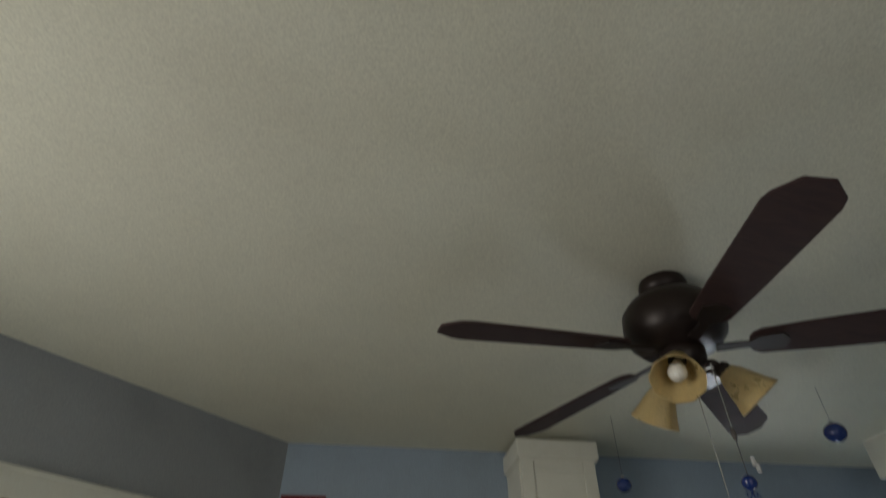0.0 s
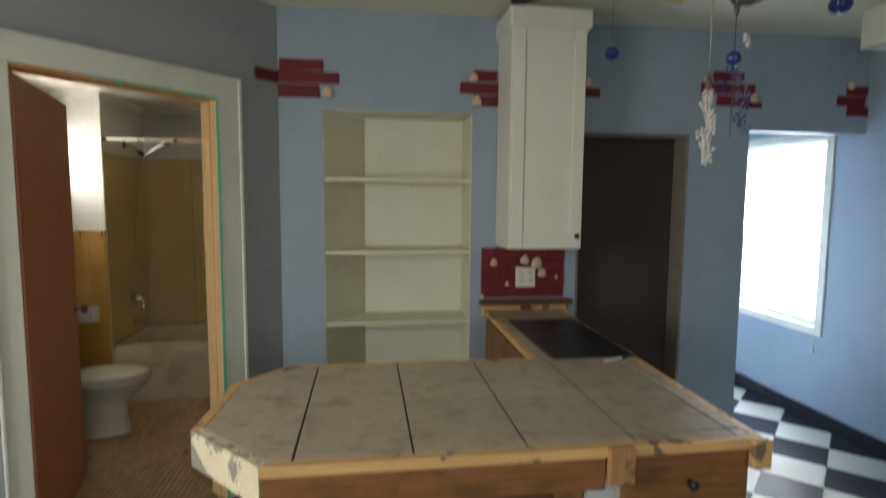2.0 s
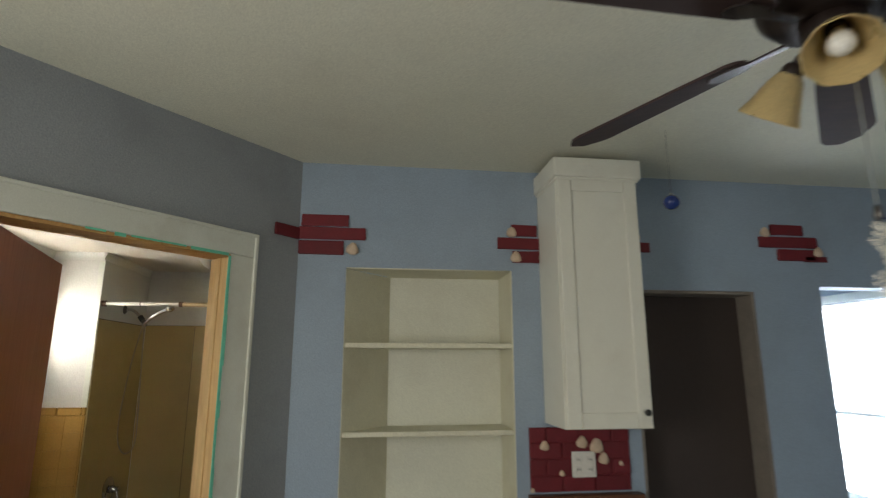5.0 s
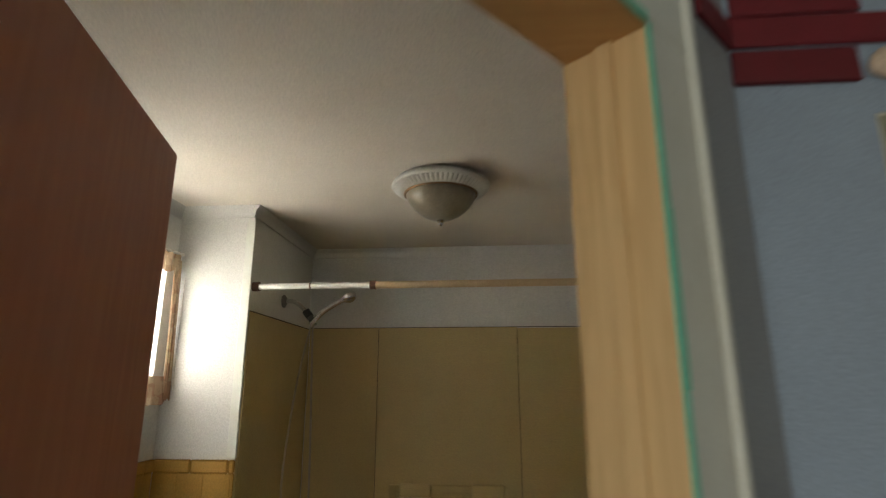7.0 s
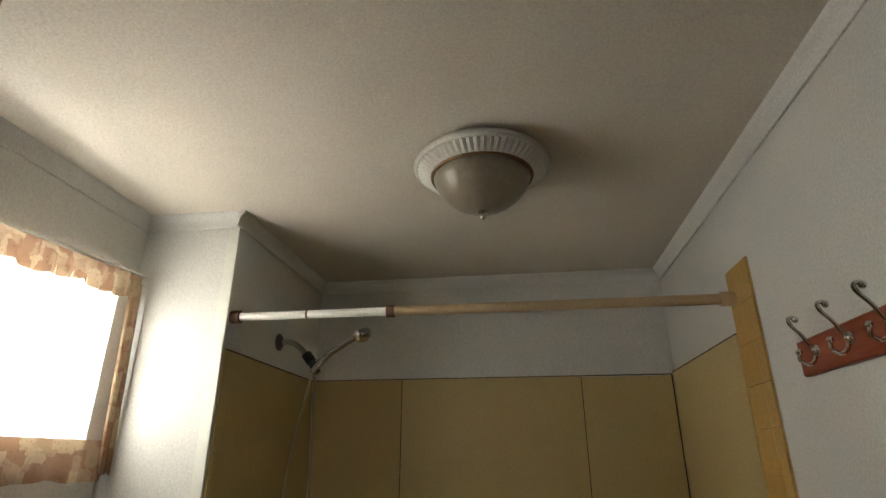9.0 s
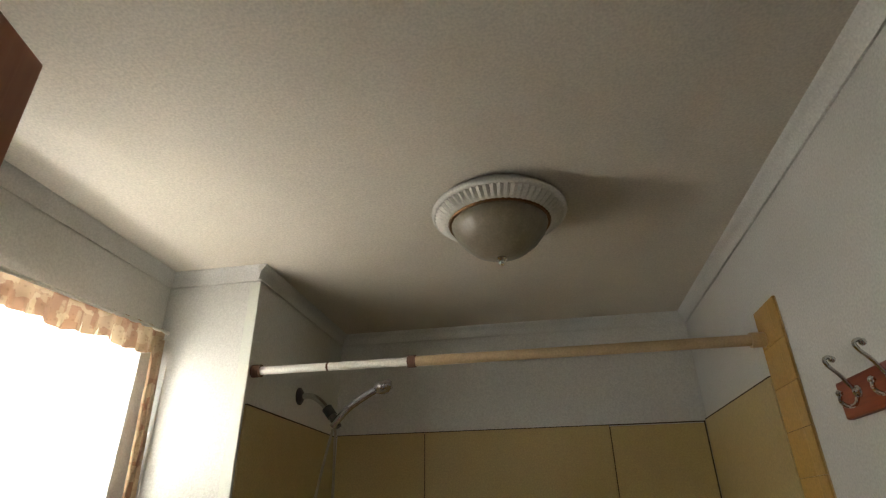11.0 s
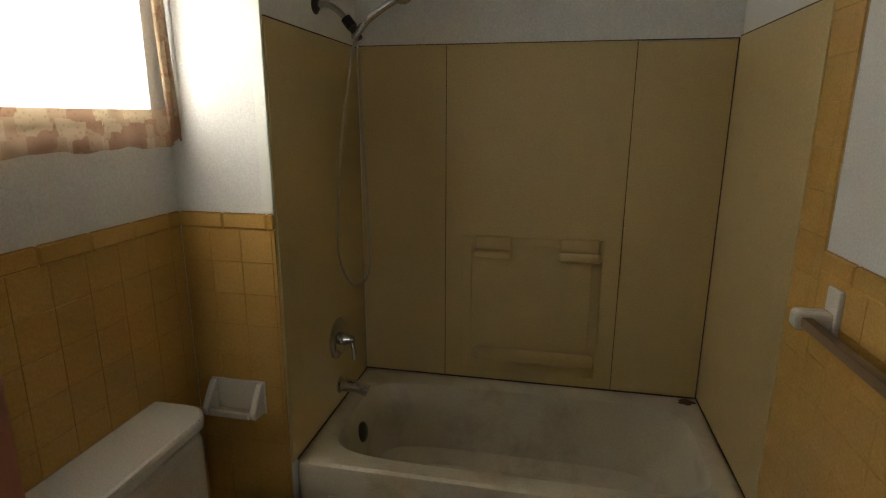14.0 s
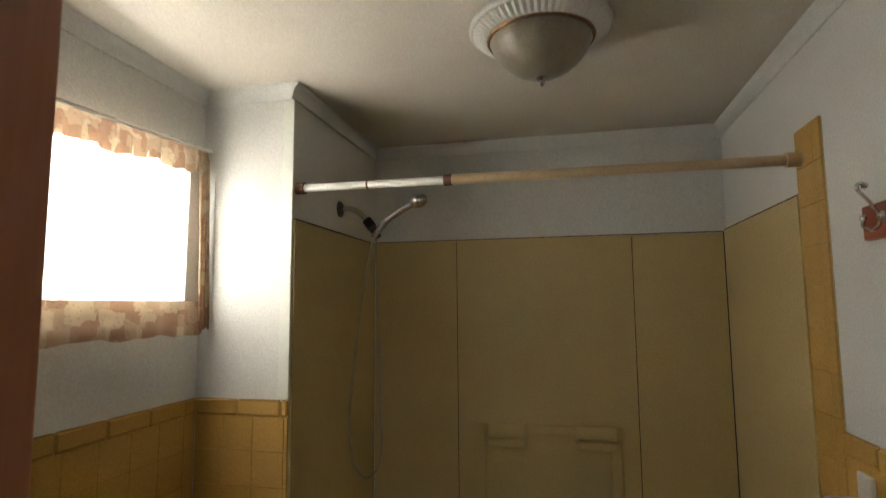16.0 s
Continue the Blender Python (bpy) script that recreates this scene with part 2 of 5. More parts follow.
M_OAK = wood("brown_varnished_wood", (0.16, 0.072, 0.025), (0.25, 0.115, 0.04), "X", 0.5, 12, (0.075, 0.04, 0.018), 0.55)
M_OAKZ = wood("brown_varnished_wood_upright", (0.175, 0.085, 0.03), (0.265, 0.135, 0.05), "Z", 0.5, 12, (0.09, 0.05, 0.022), 0.5)
M_PANEL = wood("light_brown_plywood", (0.17, 0.082, 0.03), (0.24, 0.12, 0.046), "X", 0.6, 8, (0.105, 0.055, 0.023), 0.5)
M_RAIL = wood("red_brown_board", (0.095, 0.042, 0.022), (0.15, 0.066, 0.032), "X", 0.4, 12)
M_CTILE = mat("taupe_ceramic_tile", (0.39, 0.325, 0.245), 0.4, vary=0.22, scale=26, bump=0.1, bscale=50, dirt=(0.15, 0.105, 0.065), dirt_amt=0.7, dirt_scale=11, rand=0.06, edge=0.74)
M_CGROUT = mat("dark_tile_joint", (0.035, 0.028, 0.022), 0.9, vary=0.3)
M_GLASSK = mat("black_glass_hob", (0.012, 0.010, 0.009), 0.38, vary=0.2, bump=0.0)
M_RED = mat("dark_red_brick_paint", (0.14, 0.012, 0.018), 0.6, vary=0.25, scale=20, bump=0.3, bscale=60, rand=0.12)
M_SHELL = mat("sea_shell", (0.60, 0.46, 0.33), 0.5, vary=0.2, scale=40, bump=0.2)
M_PLATE = mat("white_plastic_plate", (0.72, 0.70, 0.64), 0.35, vary=0.03, bump=0.0)
M_FAN = mat("dark_fan_metal", (0.022, 0.014, 0.012), 0.4, metal=0.3, vary=0.3, bump=0.03)
M_BLADE = wood("dark_fan_blade", (0.028, 0.014, 0.014), (0.045, 0.022, 0.02), "X", 0.8, 10)
M_AMBER = mat("amber_glass_shade", (0.70, 0.54, 0.26), 0.3, vary=0.15, scale=10, bump=0.05, trans=0.35)
M_BULB = mat("white_bulb_glass", (0.8, 0.78, 0.72), 0.25, vary=0.02, bump=0.0)
M_BLUEGL = mat("blue_glass_ball", (0.01, 0.03, 0.16), 0.08, vary=0.2, bump=0.0, coat=0.5)
M_CLEAR = mat("clear_beads", (0.75, 0.75, 0.75), 0.15, vary=0.05, bump=0.0, trans=0.5)
M_FROST = mat("frosted_lamp_glass", (0.27, 0.232, 0.17), 0.32, vary=0.35, scale=14, bump=0.3, bscale=45, dirt=(0.13, 0.10, 0.06), dirt_amt=0.6, dirt_scale=9)
M_PLASTER = mat("white_lamp_ring", (0.62, 0.60, 0.54), 0.5, vary=0.05, bump=0.05)
M_DARKDOOR = mat("dark_brown_door_panel", (0.05, 0.037, 0.032), 0.75, vary=0.15, scale=2, bump=0.1)
M_PEEL = mat("peeling_casing_paint", (0.22, 0.19, 0.16), 0.7, vary=0.25, scale=12, bump=0.3, bscale=40)
M_GREEN = mat("green_paint_edge", (0.17, 0.60, 0.43), 0.5, vary=0.2, scale=30, bump=0.1)
M_CURTAIN = cloth("printed_curtain", (0.52, 0.40, 0.26), (0.38, 0.23, 0.145), 24, 0.22, (0.45, 0.32, 0.205))
M_SHEER = cloth("sheer_curtain", (0.85, 0.82, 0.74), (0.9, 0.88, 0.82), 8, 0.75)
M_BLIND = cloth("white_blind_slat", (0.85, 0.85, 0.85), (0.82, 0.82, 0.83), 5, 0.5)
M_SKYGLOW = glow("bright_daylight", (0.93, 0.97, 1.0), 6.0)
M_SKYGLOWB = glow("bright_hazy_daylight", (0.98, 0.98, 0.98), 7.5)
M_SILL = mat("worn_threshold_cement", (0.17, 0.13, 0.085), 0.9, vary=0.25, scale=14, bump=0.4, bscale=90, dirt=(0.09, 0.065, 0.04), dirt_amt=0.5, dirt_scale=6)
M_STILE = mat("blue_white_stile_paint", (0.50, 0.54, 0.53), 0.45, vary=0.06, bump=0.08, bscale=30, dirt=(0.33, 0.32, 0.28), dirt_amt=0.4, dirt_scale=6, grain=0.03)
M_RACK = wood("red_stained_board", (0.20, 0.045, 0.02), (0.30, 0.075, 0.032), "Y", 0.35, 12)
M_BLOCK = wood("worn_brown_block", (0.30, 0.16, 0.06), (0.40, 0.235, 0.10), "Z", 0.55, 12, (0.10, 0.085, 0.065), 0.7)
M_BEDDING = mat("mosaic_bedding", (0.085, 0.056, 0.034), 0.95, vary=0.3, scale=10, bump=0.3)
M_MOSTILE = mat("tan_mosaic_tile", (0.40, 0.265, 0.155), 0.42, vary=0.18, scale=4, bump=0.1, bscale=60, dirt=(0.2, 0.125, 0.07), dirt_amt=0.7, dirt_scale=3, rand=0.2)
M_MOSFAR = mat("tan_mosaic_tile_laid", (0.40, 0.265, 0.155), 0.42, vary=0.18, scale=4, bump=0.1, bscale=60, dirt=(0.2, 0.125, 0.07), dirt_amt=0.7, dirt_scale=3, island=0.2)
M_HOSE = mat("pale_shower_hose", (0.40, 0.35, 0.27), 0.35, metal=0.4, vary=0.1, bump=0.0)
M_RODW = mat("white_rod", (0.78, 0.76, 0.70), 0.35, vary=0.08, scale=14, bump=0.0)
M_RODB = mat("beige_rod", (0.52, 0.38, 0.22), 0.4, vary=0.15, scale=14, bump=0.0)
M_APPL = mat("white_appliance_enamel", (0.7, 0.7, 0.68), 0.3, vary=0.03, bump=0.0)
M_BAR = mat("brown_bar", (0.20, 0.125, 0.065), 0.35, vary=0.15, bump=0.0)
M_FLAKE = mat("grey_blue_plastic", (0.12, 0.16, 0.26), 0.4, vary=0.1, bump=0.0)
M_BRASS = mat("dull_brass", (0.24, 0.135, 0.06), 0.45, metal=1.0, vary=0.2, bump=0.0)
M_KNOB = mat("black_knob", (0.02, 0.018, 0.016), 0.3, vary=0.2, bump=0.0)


# ---- mesh helpers ----
def box(bm, x0, x1, y0, y1, z0, z1, m=None):
    c = Matrix.LocRotScale(((x0 + x1) / 2, (y0 + y1) / 2, (z0 + z1) / 2), None, (x1 - x0, y1 - y0, z1 - z0))
    return bmesh.ops.create_cube(bm, size=1, matrix=(m @ c) if m else c)["verts"]


def rbox(x0, x1, y0, y1, z0, z1, r=0.006, m=None, seg=2):
    bm = bmesh.new()
    box(bm, x0, x1, y0, y1, z0, z1)
    bmesh.ops.bevel(bm, geom=bm.edges[:], offset=r, segments=seg, profile=0.5, affect="EDGES")
    if m:
        bm.transform(m)
    return bm


def holed_wall(bm, us, zs, holes, put):
    """A wall with openings as one closed mesh: cells between the cuts us and zs, save those inside holes; put(u0, u1, z0, z1) gives a cell's box."""
    for u0, u1 in zip(us, us[1:]):
        for z0, z1 in zip(zs, zs[1:]):
            uc, zc = (u0 + u1) / 2, (z0 + z1) / 2
            if not any(h[0] < uc < h[1] and h[2] < zc < h[3] for h in holes):
                box(bm, *put(u0, u1, z0, z1))
    bmesh.ops.remove_doubles(bm, verts=bm.verts[:], dist=0.0002)
    bm.verts.index_update()
    seen = {}
    for f in bm.faces:
        seen.setdefault(frozenset(v.index for v in f.verts), []).append(f)
    bmesh.ops.delete(bm, geom=[f for fs in seen.values() if len(fs) > 1 for f in fs], context="FACES_ONLY")
    return bm


def rod(bm, a, b, r, seg=16, r2=None):
    a, b = Vector(a), Vector(b)
    q = (b - a).to_track_quat("Z", "Y").to_matrix().to_4x4()
    bmesh.ops.create_cone(bm, cap_ends=True, segments=seg, radius1=r, radius2=r if r2 is None else r2, depth=(b - a).length,
                          matrix=Matrix.Translation((a + b) / 2) @ q)
    return bm


def ball(bm, c, r, sz=1.0, seg=16):
    bmesh.ops.create_uvsphere(bm, u_segments=seg, v_segments=seg // 2 + 2, radius=r, matrix=Matrix.Translation(c) @ Matrix.Diagonal((1, 1, sz, 1)))
    return bm


def lathe(prof, m=None, seg=32, flute=0, amp=0.0):
    """Turned body: profile of (radius, height); flute ripples its outline."""
    bm = bmesh.new()
    rings = []
    for r, z in prof:
        ring = []
        for i in range(seg):
            a = 2 * math.pi * i / seg
            k = r * (1 + amp * math.cos(a * flute)) if flute else r
            ring.append(bm.verts.new((k * math.cos(a), k * math.sin(a), z)))
        rings.append(ring)
    for p, q in zip(rings, rings[1:]):
        for i in range(seg):
            bm.faces.new((p[i], p[(i + 1) % seg], q[(i + 1) % seg], q[i]))
    bm.faces.new(rings[-1])
    bm.faces.new(list(reversed(rings[0])))
    bmesh.ops.recalc_face_normals(bm, faces=bm.faces[:])
    if m:
        bm.transform(m)
    return bm


def tube(points, r, seg=10, n=12):
    """A round bar bent along a smooth line through the points."""
    pts = [Vector(p) for p in points]
    path = []
    for i in range(len(pts) - 1):
        p0, p1, p2, p3 = pts[max(i - 1, 0)], pts[i], pts[i + 1], pts[min(i + 2, len(pts) - 1)]
        for k in range(n):
            t = k / n
            path.append(0.5 * ((2 * p1) + (p2 - p0) * t + (2 * p0 - 5 * p1 + 4 * p2 - p3) * t * t + (3 * p1 - p0 - 3 * p2 + p3) * t ** 3))
    path.append(pts[-1])
    bm = bmesh.new()
    up = Vector((0.31, 0.17, 0.93)).normalized()
    rings = []
    for i, p in enumerate(path):
        d = (path[min(i + 1, len(path) - 1)] - path[max(i - 1, 0)]).normalized()
        a = d.cross(up).normalized()
        b = a.cross(d)
        rings.append([bm.verts.new(p + r * (math.cos(2 * math.pi * k / seg) * a + math.sin(2 * math.pi * k / seg) * b)) for k in range(seg)])
    for u, w in zip(rings, rings[1:]):
        for k in range(seg):
            bm.faces.new((u[k], u[(k + 1) % seg], w[(k + 1) % seg], w[k]))
    bm.faces.new(list(reversed(rings[0])))
    bm.faces.new(rings[-1])
    bmesh.ops.recalc_face_normals(bm, faces=bm.faces[:])
    return bm


def prism(outline, z0, z1, r=0.0):
    """An upright slab over a plan outline."""
    bm = bmesh.new()
    f = bm.faces.new([bm.verts.new((x, y, z0)) for x, y in outline])
    up = bmesh.ops.extrude_face_region(bm, geom=[f])
    bmesh.ops.translate(bm, verts=[v for v in up["geom"] if isinstance(v, bmesh.types.BMVert)], vec=(0, 0, z1 - z0))
    bmesh.ops.recalc_face_normals(bm, faces=bm.faces[:])
    if r:
        bmesh.ops.bevel(bm, geom=bm.edges[:], offset=r, segments=2, profile=0.5, affect="EDGES")
    return bm


def finish(name, bm, material, smooth=True):
    """Links the mesh: broad faces stay flat, the rounded edges between them are smooth."""
    me = bpy.data.meshes.new(name)
    bm.to_mesh(me)
    bm.free()
    me.materials.append(material)
    areas = sorted(p.area for p in me.polygons)
    limit = 4 * areas[len(areas) // 2] if len(areas) < 260 else 1e9
    me.set_sharp_from_angle(angle=radians(50 if limit < 1e8 else 35))
    for p in me.polygons:
        p.use_smooth = p.area <= limit
    return new(name, me)


def origin(ob):
    p = Vector((0, 0, 0))
    while ob:
        p = p + ob.location
        ob = ob.parent
    return p


def part(name, bm, material, parent=None, label=""):
    """One mesh, given in world places, under a thing or a part."""
    if parent:
        bmesh.ops.translate(bm, verts=bm.verts[:], vec=-origin(parent))
    ob = finish(name, bm, material)
    if parent:
        ob.parent = parent
    if label:
        ob["label"] = label
    return ob


def thing(name, at, label, category, group=""):
    e = new(name)
    e.empty_display_size = 0.1
    e.location = at
    return tagged(e, label, category, group)


def structure(name, bm, material, label, category):
    ob = part(name, bm, material)
    if name.startswith(("wall", "ceiling", "soffit")):
        ob.data.shade_flat()
    return tagged(ob, label, category, kind="structure")


# ---- structure: kitchen ----
YB = 3.221          # kitchen face of the shelf wall
DIAG = pose(-0.461, YB, 0, 0, 0, 48.16)   # the slanting door wall: x towards the corner, y into the bathroom
SET = 0.018         # the kitchen face of the slanting wall lies this far behind that line
XR, XJ, YJ, YBATH, XL = -0.433, -1.948, 4.432, 5.225, -2.281
BFLOOR = -0.028

bm = holed_wall(bmesh.new(), [-0.50, -0.243, 0.619, 1.28, 2.0, 2.407, 3.24], [FLOOR, 0.06, 1.982, 2.016, 2.069, 2.62],
                [(-0.243, 0.619, 0.06, 2.069), (1.28, 2.0, FLOOR, 1.982), (2.407, 3.24, FLOOR, 2.016)], lambda a, b, c, d: (a, b, YB, YB + 0.13, c, d))
wall_back = structure("wall_north", bm, M_BLUE, "light blue painted plaster wall with shelf niche and doorways", "wall")

bm = holed_wall(bmesh.new(), [-2.6, -1.27, -0.408, 0.004], [FLOOR, 2.064, 2.62], [(-1.27, -0.408, FLOOR, 2.064)], lambda a, b, c, d: (a, b, SET, 0.125, c, d))
bm.transform(DIAG)
structure("wall_northwest", bm, M_GREY, "slanting grey-blue plaster wall with a bathroom doorway", "wall")

bm = holed_wall(bmesh.new(), [-1.9, 3.50, 4.42, 5.12], [FLOOR, 0.66, 2.02, 2.62], [(3.50, 4.42, 0.66, 2.02)], lambda a, b, c, d: (3.24, 3.38, a, b, c, d))
structure("wall_east", bm, M_BLUE, "light blue painted wall lit by its window", "wall")
bm = bmesh.new()
box(bm, 2.28, 2.407, YB + 0.13, 5.0, FLOOR, 2.62)
box(bm, 2.28, 3.24, 5.0, 5.12, FLOOR, 2.62)
structure("wall_back_room", bm, M_BLUE, "light blue wall of the small back room", "wall")
# West and south openings are unseen, added to let the fill lamps in.
bm = holed_wall(bmesh.new(), [-1.76, -0.2, 1.1, 1.42], [FLOOR, 0.92, 2.08, 2.62], [(-0.2, 1.1, 0.92, 2.08)], lambda a, b, c, d: (-2.34, -2.2, a, b, c, d))
structure("wall_west", bm, M_BLUE, "light blue wall with an added opening for unseen fill light", "wall")
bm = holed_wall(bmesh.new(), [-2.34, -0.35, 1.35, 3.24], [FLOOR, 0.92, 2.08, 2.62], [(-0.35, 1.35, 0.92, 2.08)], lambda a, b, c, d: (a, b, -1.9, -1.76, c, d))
structure("wall_south", bm, M_BLUE, "light blue wall with an added opening for unseen fill light", "wall")
bm = bmesh.new()
box(bm, -2.42, 3.38, -1.9, 5.36, CEIL_K, CEIL_K + 0.1)
structure("ceiling", bm, M_CEIL, "off-white lightly textured kitchen ceiling", "ceiling")
bm = bmesh.new()
box(bm, -2.5, 3.4, -1.95, 5.4, FLOOR - 0.12, FLOOR - 0.004)
floor = structure("floor", bm, M_SUB, "black and white checkered vinyl tile floor", "floor")
bm = bmesh.new()
box(bm, 2.74, 3.24, 0.6, 2.80, 2.42, CEIL_K)
structure("soffit", bm, M_WHITE, "white boxed soffit under the kitchen ceiling", "soffit")

# baseboards
bm = bmesh.new()
box(bm, 3.222, 3.239, -1.7, 5.0, FLOOR, 0.06)
structure("baseboard_east", bm, M_BASE, "black rubber baseboard along the blue wall", "baseboard")
bm = bmesh.new()
box(bm, -2.55, -1.362, SET - 0.016, SET - 0.001, FLOOR, 0.07, DIAG)
structure("baseboard_northwest", bm, M_BASE, "black rubber baseboard beside the bathroom door", "baseboard")
bm = bmesh.new()
box(bm, 2.10, 2.40, YB - 0.014, YB - 0.001, FLOOR, 0.07)
structure("baseboard_north", bm, M_BASE, "black rubber baseboard between the doorways", "baseboard")

# checkered floor tiles
TS = 0.309
tile_bm = bmesh.new()
box(tile_bm, -TS / 2 + 0.0008, TS / 2 - 0.0008, -TS / 2 + 0.0008, TS / 2 - 0.0008, -0.004, 0)
bmesh.ops.bevel(tile_bm, geom=[e for e in tile_bm.edges if e.verts[0].co.z > -0.001 and e.verts[1].co.z > -0.001], offset=0.0012, segments=1, affect="EDGES")
tile_me = {}
for key, material in (("white", M_TILE_W), ("black", M_TILE_K)):
    tile_me[key] = bpy.data.meshes.new("floor_tile_" + key)
    tile_bm.to_mesh(tile_me[key])
    tile_me[key].materials.append(material)
tile_bm.free()
GRID = pose(-0.724, 2.44, FLOOR, 0, 0, 44.5)


def lay_floor():
    far = {"black": bmesh.new(), "white": bmesh.new()}
    for i in range(-20, 24):
        for j in range(-22, 20):
            p = GRID @ Vector(((i + 0.5) * TS, (j + 0.5) * TS, 0))
            q = DIAG.inverted() @ p
            if not (-2.3 < p.x < 3.3 and -1.85 < p.y < 4.95) or q.y > 0.12 and p.x < 1.0 or p.y > YB + 0.22 and p.x < 2.3:
                continue
            if p.y < -0.2:
                k = "black" if (i + j) % 2 == 0 else "white"
                box(far[k], -TS / 2 + 0.0008, TS / 2 - 0.0008, -TS / 2 + 0.0008, TS / 2 - 0.0008, -0.003, 0, Matrix.Translation(p) @ pose(0, 0, 0, 0, 0, 44.5))
                continue
            ob = new("floor_tile", tile_me["black" if (i + j) % 2 == 0 else "white"])
            ob.matrix_world = Matrix.Translation(p) @ pose(0, 0, random.uniform(-0.0006, 0.0006), 0, 0, 44.5 + random.uniform(-0.15, 0.15))
            ob.parent = floor
    for k, material in (("black", M_TILE_K), ("white", M_TILE_W)):
        tagged(part("far_floor_tile", far[k], material, floor), kind="stuff")


# door casing, jambs and threshold
door_frame = thing("door_frame", DIAG @ Vector((-0.8, 0, FLOOR)), "white painted door casing with bare pine jambs", "door frame")
door_frame["kind"] = "structure"
for nm, b in (("casing", (-0.411, -0.278, SET - 0.021, SET - 0.001, FLOOR, 2.064)), ("casing", (-1.357, -1.266, SET - 0.021, SET - 0.001, FLOOR, 2.064)), ("head_casing", (-1.357, -0.278, SET - 0.023, SET - 0.001, 2.0645, 2.172))):
    part(nm, rbox(*b, 0.004, DIAG), M_WHITE, door_frame)
for b in ((-0.292, -0.274, SET - 0.032, SET - 0.0205, FLOOR, 2.172), (-1.361, -1.347, SET - 0.032, SET - 0.0205, FLOOR, 2.172), (-1.361, -0.274, SET - 0.032, SET - 0.0225, 2.160, 2.175)):
    part("casing_bead", rbox(*b, 0.004, DIAG), M_WHITE, door_frame)
for x0, x1, y0 in ((-0.421, -0.4085, SET - 0.020), (-1.2695, -1.249, SET)):
    part("jamb", rbox(x0, x1, y0, 0.127, FLOOR, 2.049, 0.002, DIAG), M_PINE if x0 > -1 else M_DOOR, door_frame, "bare pine jamb" if x0 > -1 else "red-brown painted hinge jamb")
part("door_stop", rbox(-0.429, -0.4212, 0.045, 0.072, FLOOR, 2.048, 0.002, DIAG), M_PINE, door_frame, "bare pine door stop")
part("head_jamb", rbox(-1.2695, -0.4085, SET - 0.020, 0.127, 2.0495, 2.0635, 0.002, DIAG), M_PINEH, door_frame, "bare pine head jamb")
rng = random.Random(12)
z = FLOOR
while z < 2.05:
    h = min(rng.uniform(0.06, 0.22), 2.055 - z)
    part("paint_edge", rbox(-0.4214, -0.4085 + rng.uniform(-0.001, 0.006), SET - 0.0238, SET - 0.0203, z, z + h, 0.001, DIAG), M_GREEN, door_frame, "green painted edge of the jamb")
    z += h
for xa, xb, h in ((-1.0, -0.93, 0.004), (-0.90, -0.86, 0.010), (-0.84, -0.62, 0.004), (-0.6, -0.422, 0.009)):
    part("paint_edge", rbox(xa, xb, SET - 0.0265, SET - 0.0223, 2.062 - h, 2.066, 0.0008, DIAG), M_GREEN, door_frame, "green paint smear on the head")
part("threshold", rbox(-1.248, -0.4215, -0.022, 0.17, FLOOR, BFLOOR + 0.001, 0.003, DIAG), M_SILL, door_frame, "worn grey-brown cement threshold")

# bathroom door leaf, open inwards
HINGE = DIAG @ Vector((-1.238, 0.112, 0))
LEAF = pose(HINGE.x, HINGE.y, 0, 0, 0, 104.5)
door = thing("door", HINGE + Vector((0, 0, BFLOOR)), "red-brown flush wooden door standing open", "door")
leaf = part("leaf", rbox(0.0, 0.935, 0.002, 0.038, BFLOOR + 0.012, 2.06, 0.003, LEAF), M_DOOR, door)
for z in (0.25, 1.05, 1.85):
    bm = bmesh.new()
    rod(bm, (HINGE.x + 0.004, HINGE.y - 0.004, z - 0.045), (HINGE.x + 0.004, HINGE.y - 0.004, z + 0.045), 0.007)
    part("hinge", bm, M_DARKMET, door)
kn = lathe([(0.006, 0), (0.026, 0.001), (0.026, 0.006), (0.01, 0.012), (0.01, 0.03), (0.024, 0.04), (0.027, 0.052), (0.018, 0.062), (0.002, 0.064)], LEAF @ pose(0.87, 0.002, 0.95, 90, 0, 0), 20)
part("door_knob", kn, M_CHROME, door)

# ---- structure: bathroom ----
bm = holed_wall(bmesh.new(), [1.2, 3.60, 4.36, 5.36], [FLOOR, 1.58, 2.10, 2.62], [(3.60, 4.36, 1.58, 2.10)], lambda a, b, c, d: (XL - 0.14, XL, a, b, c, d))
structure("wall_bath_west", bm, M_BATHWALL, "pale painted bathroom wall above yellow tile", "wall")
bm = bmesh.new()
box(bm, XL, XJ, YJ, YBATH + 0.12, FLOOR, CEIL_B)
structure("wall_bath_nib", bm, M_BATHWALL, "pale wall nib at the tub's tap end", "wall")
bm = bmesh.new()
box(bm, XJ, XR + 0.1, YBATH, YBATH + 0.12, FLOOR, CEIL_B)
structure("wall_bath_north", bm, M_BATHWALL, "pale painted wall above the tub surround", "wall")
bm = bmesh.new()
box(bm, XR, XR + 0.1, 3.46, YBATH, FLOOR, CEIL_B)
structure("wall_bath_east", bm, M_BATHWALL, "pale painted bathroom wall with yellow tile below", "wall")
bm = bmesh.new()
f = bm.faces.new([bm.verts.new((x, y, CEIL_B)) for x, y in ((XL, 1.39), (XR + 0.02, 3.46), (XR + 0.02, YBATH + 0.05), (XL, YBATH + 0.05))])
up = bmesh.ops.extrude_face_region(bm, geom=[f])
bmesh.ops.translate(bm, verts=[v for v in up["geom"] if isinstance(v, bmesh.types.BMVert)], vec=(0, 0, 0.08))
bmesh.ops.recalc_face_normals(bm, faces=bm.faces[:])
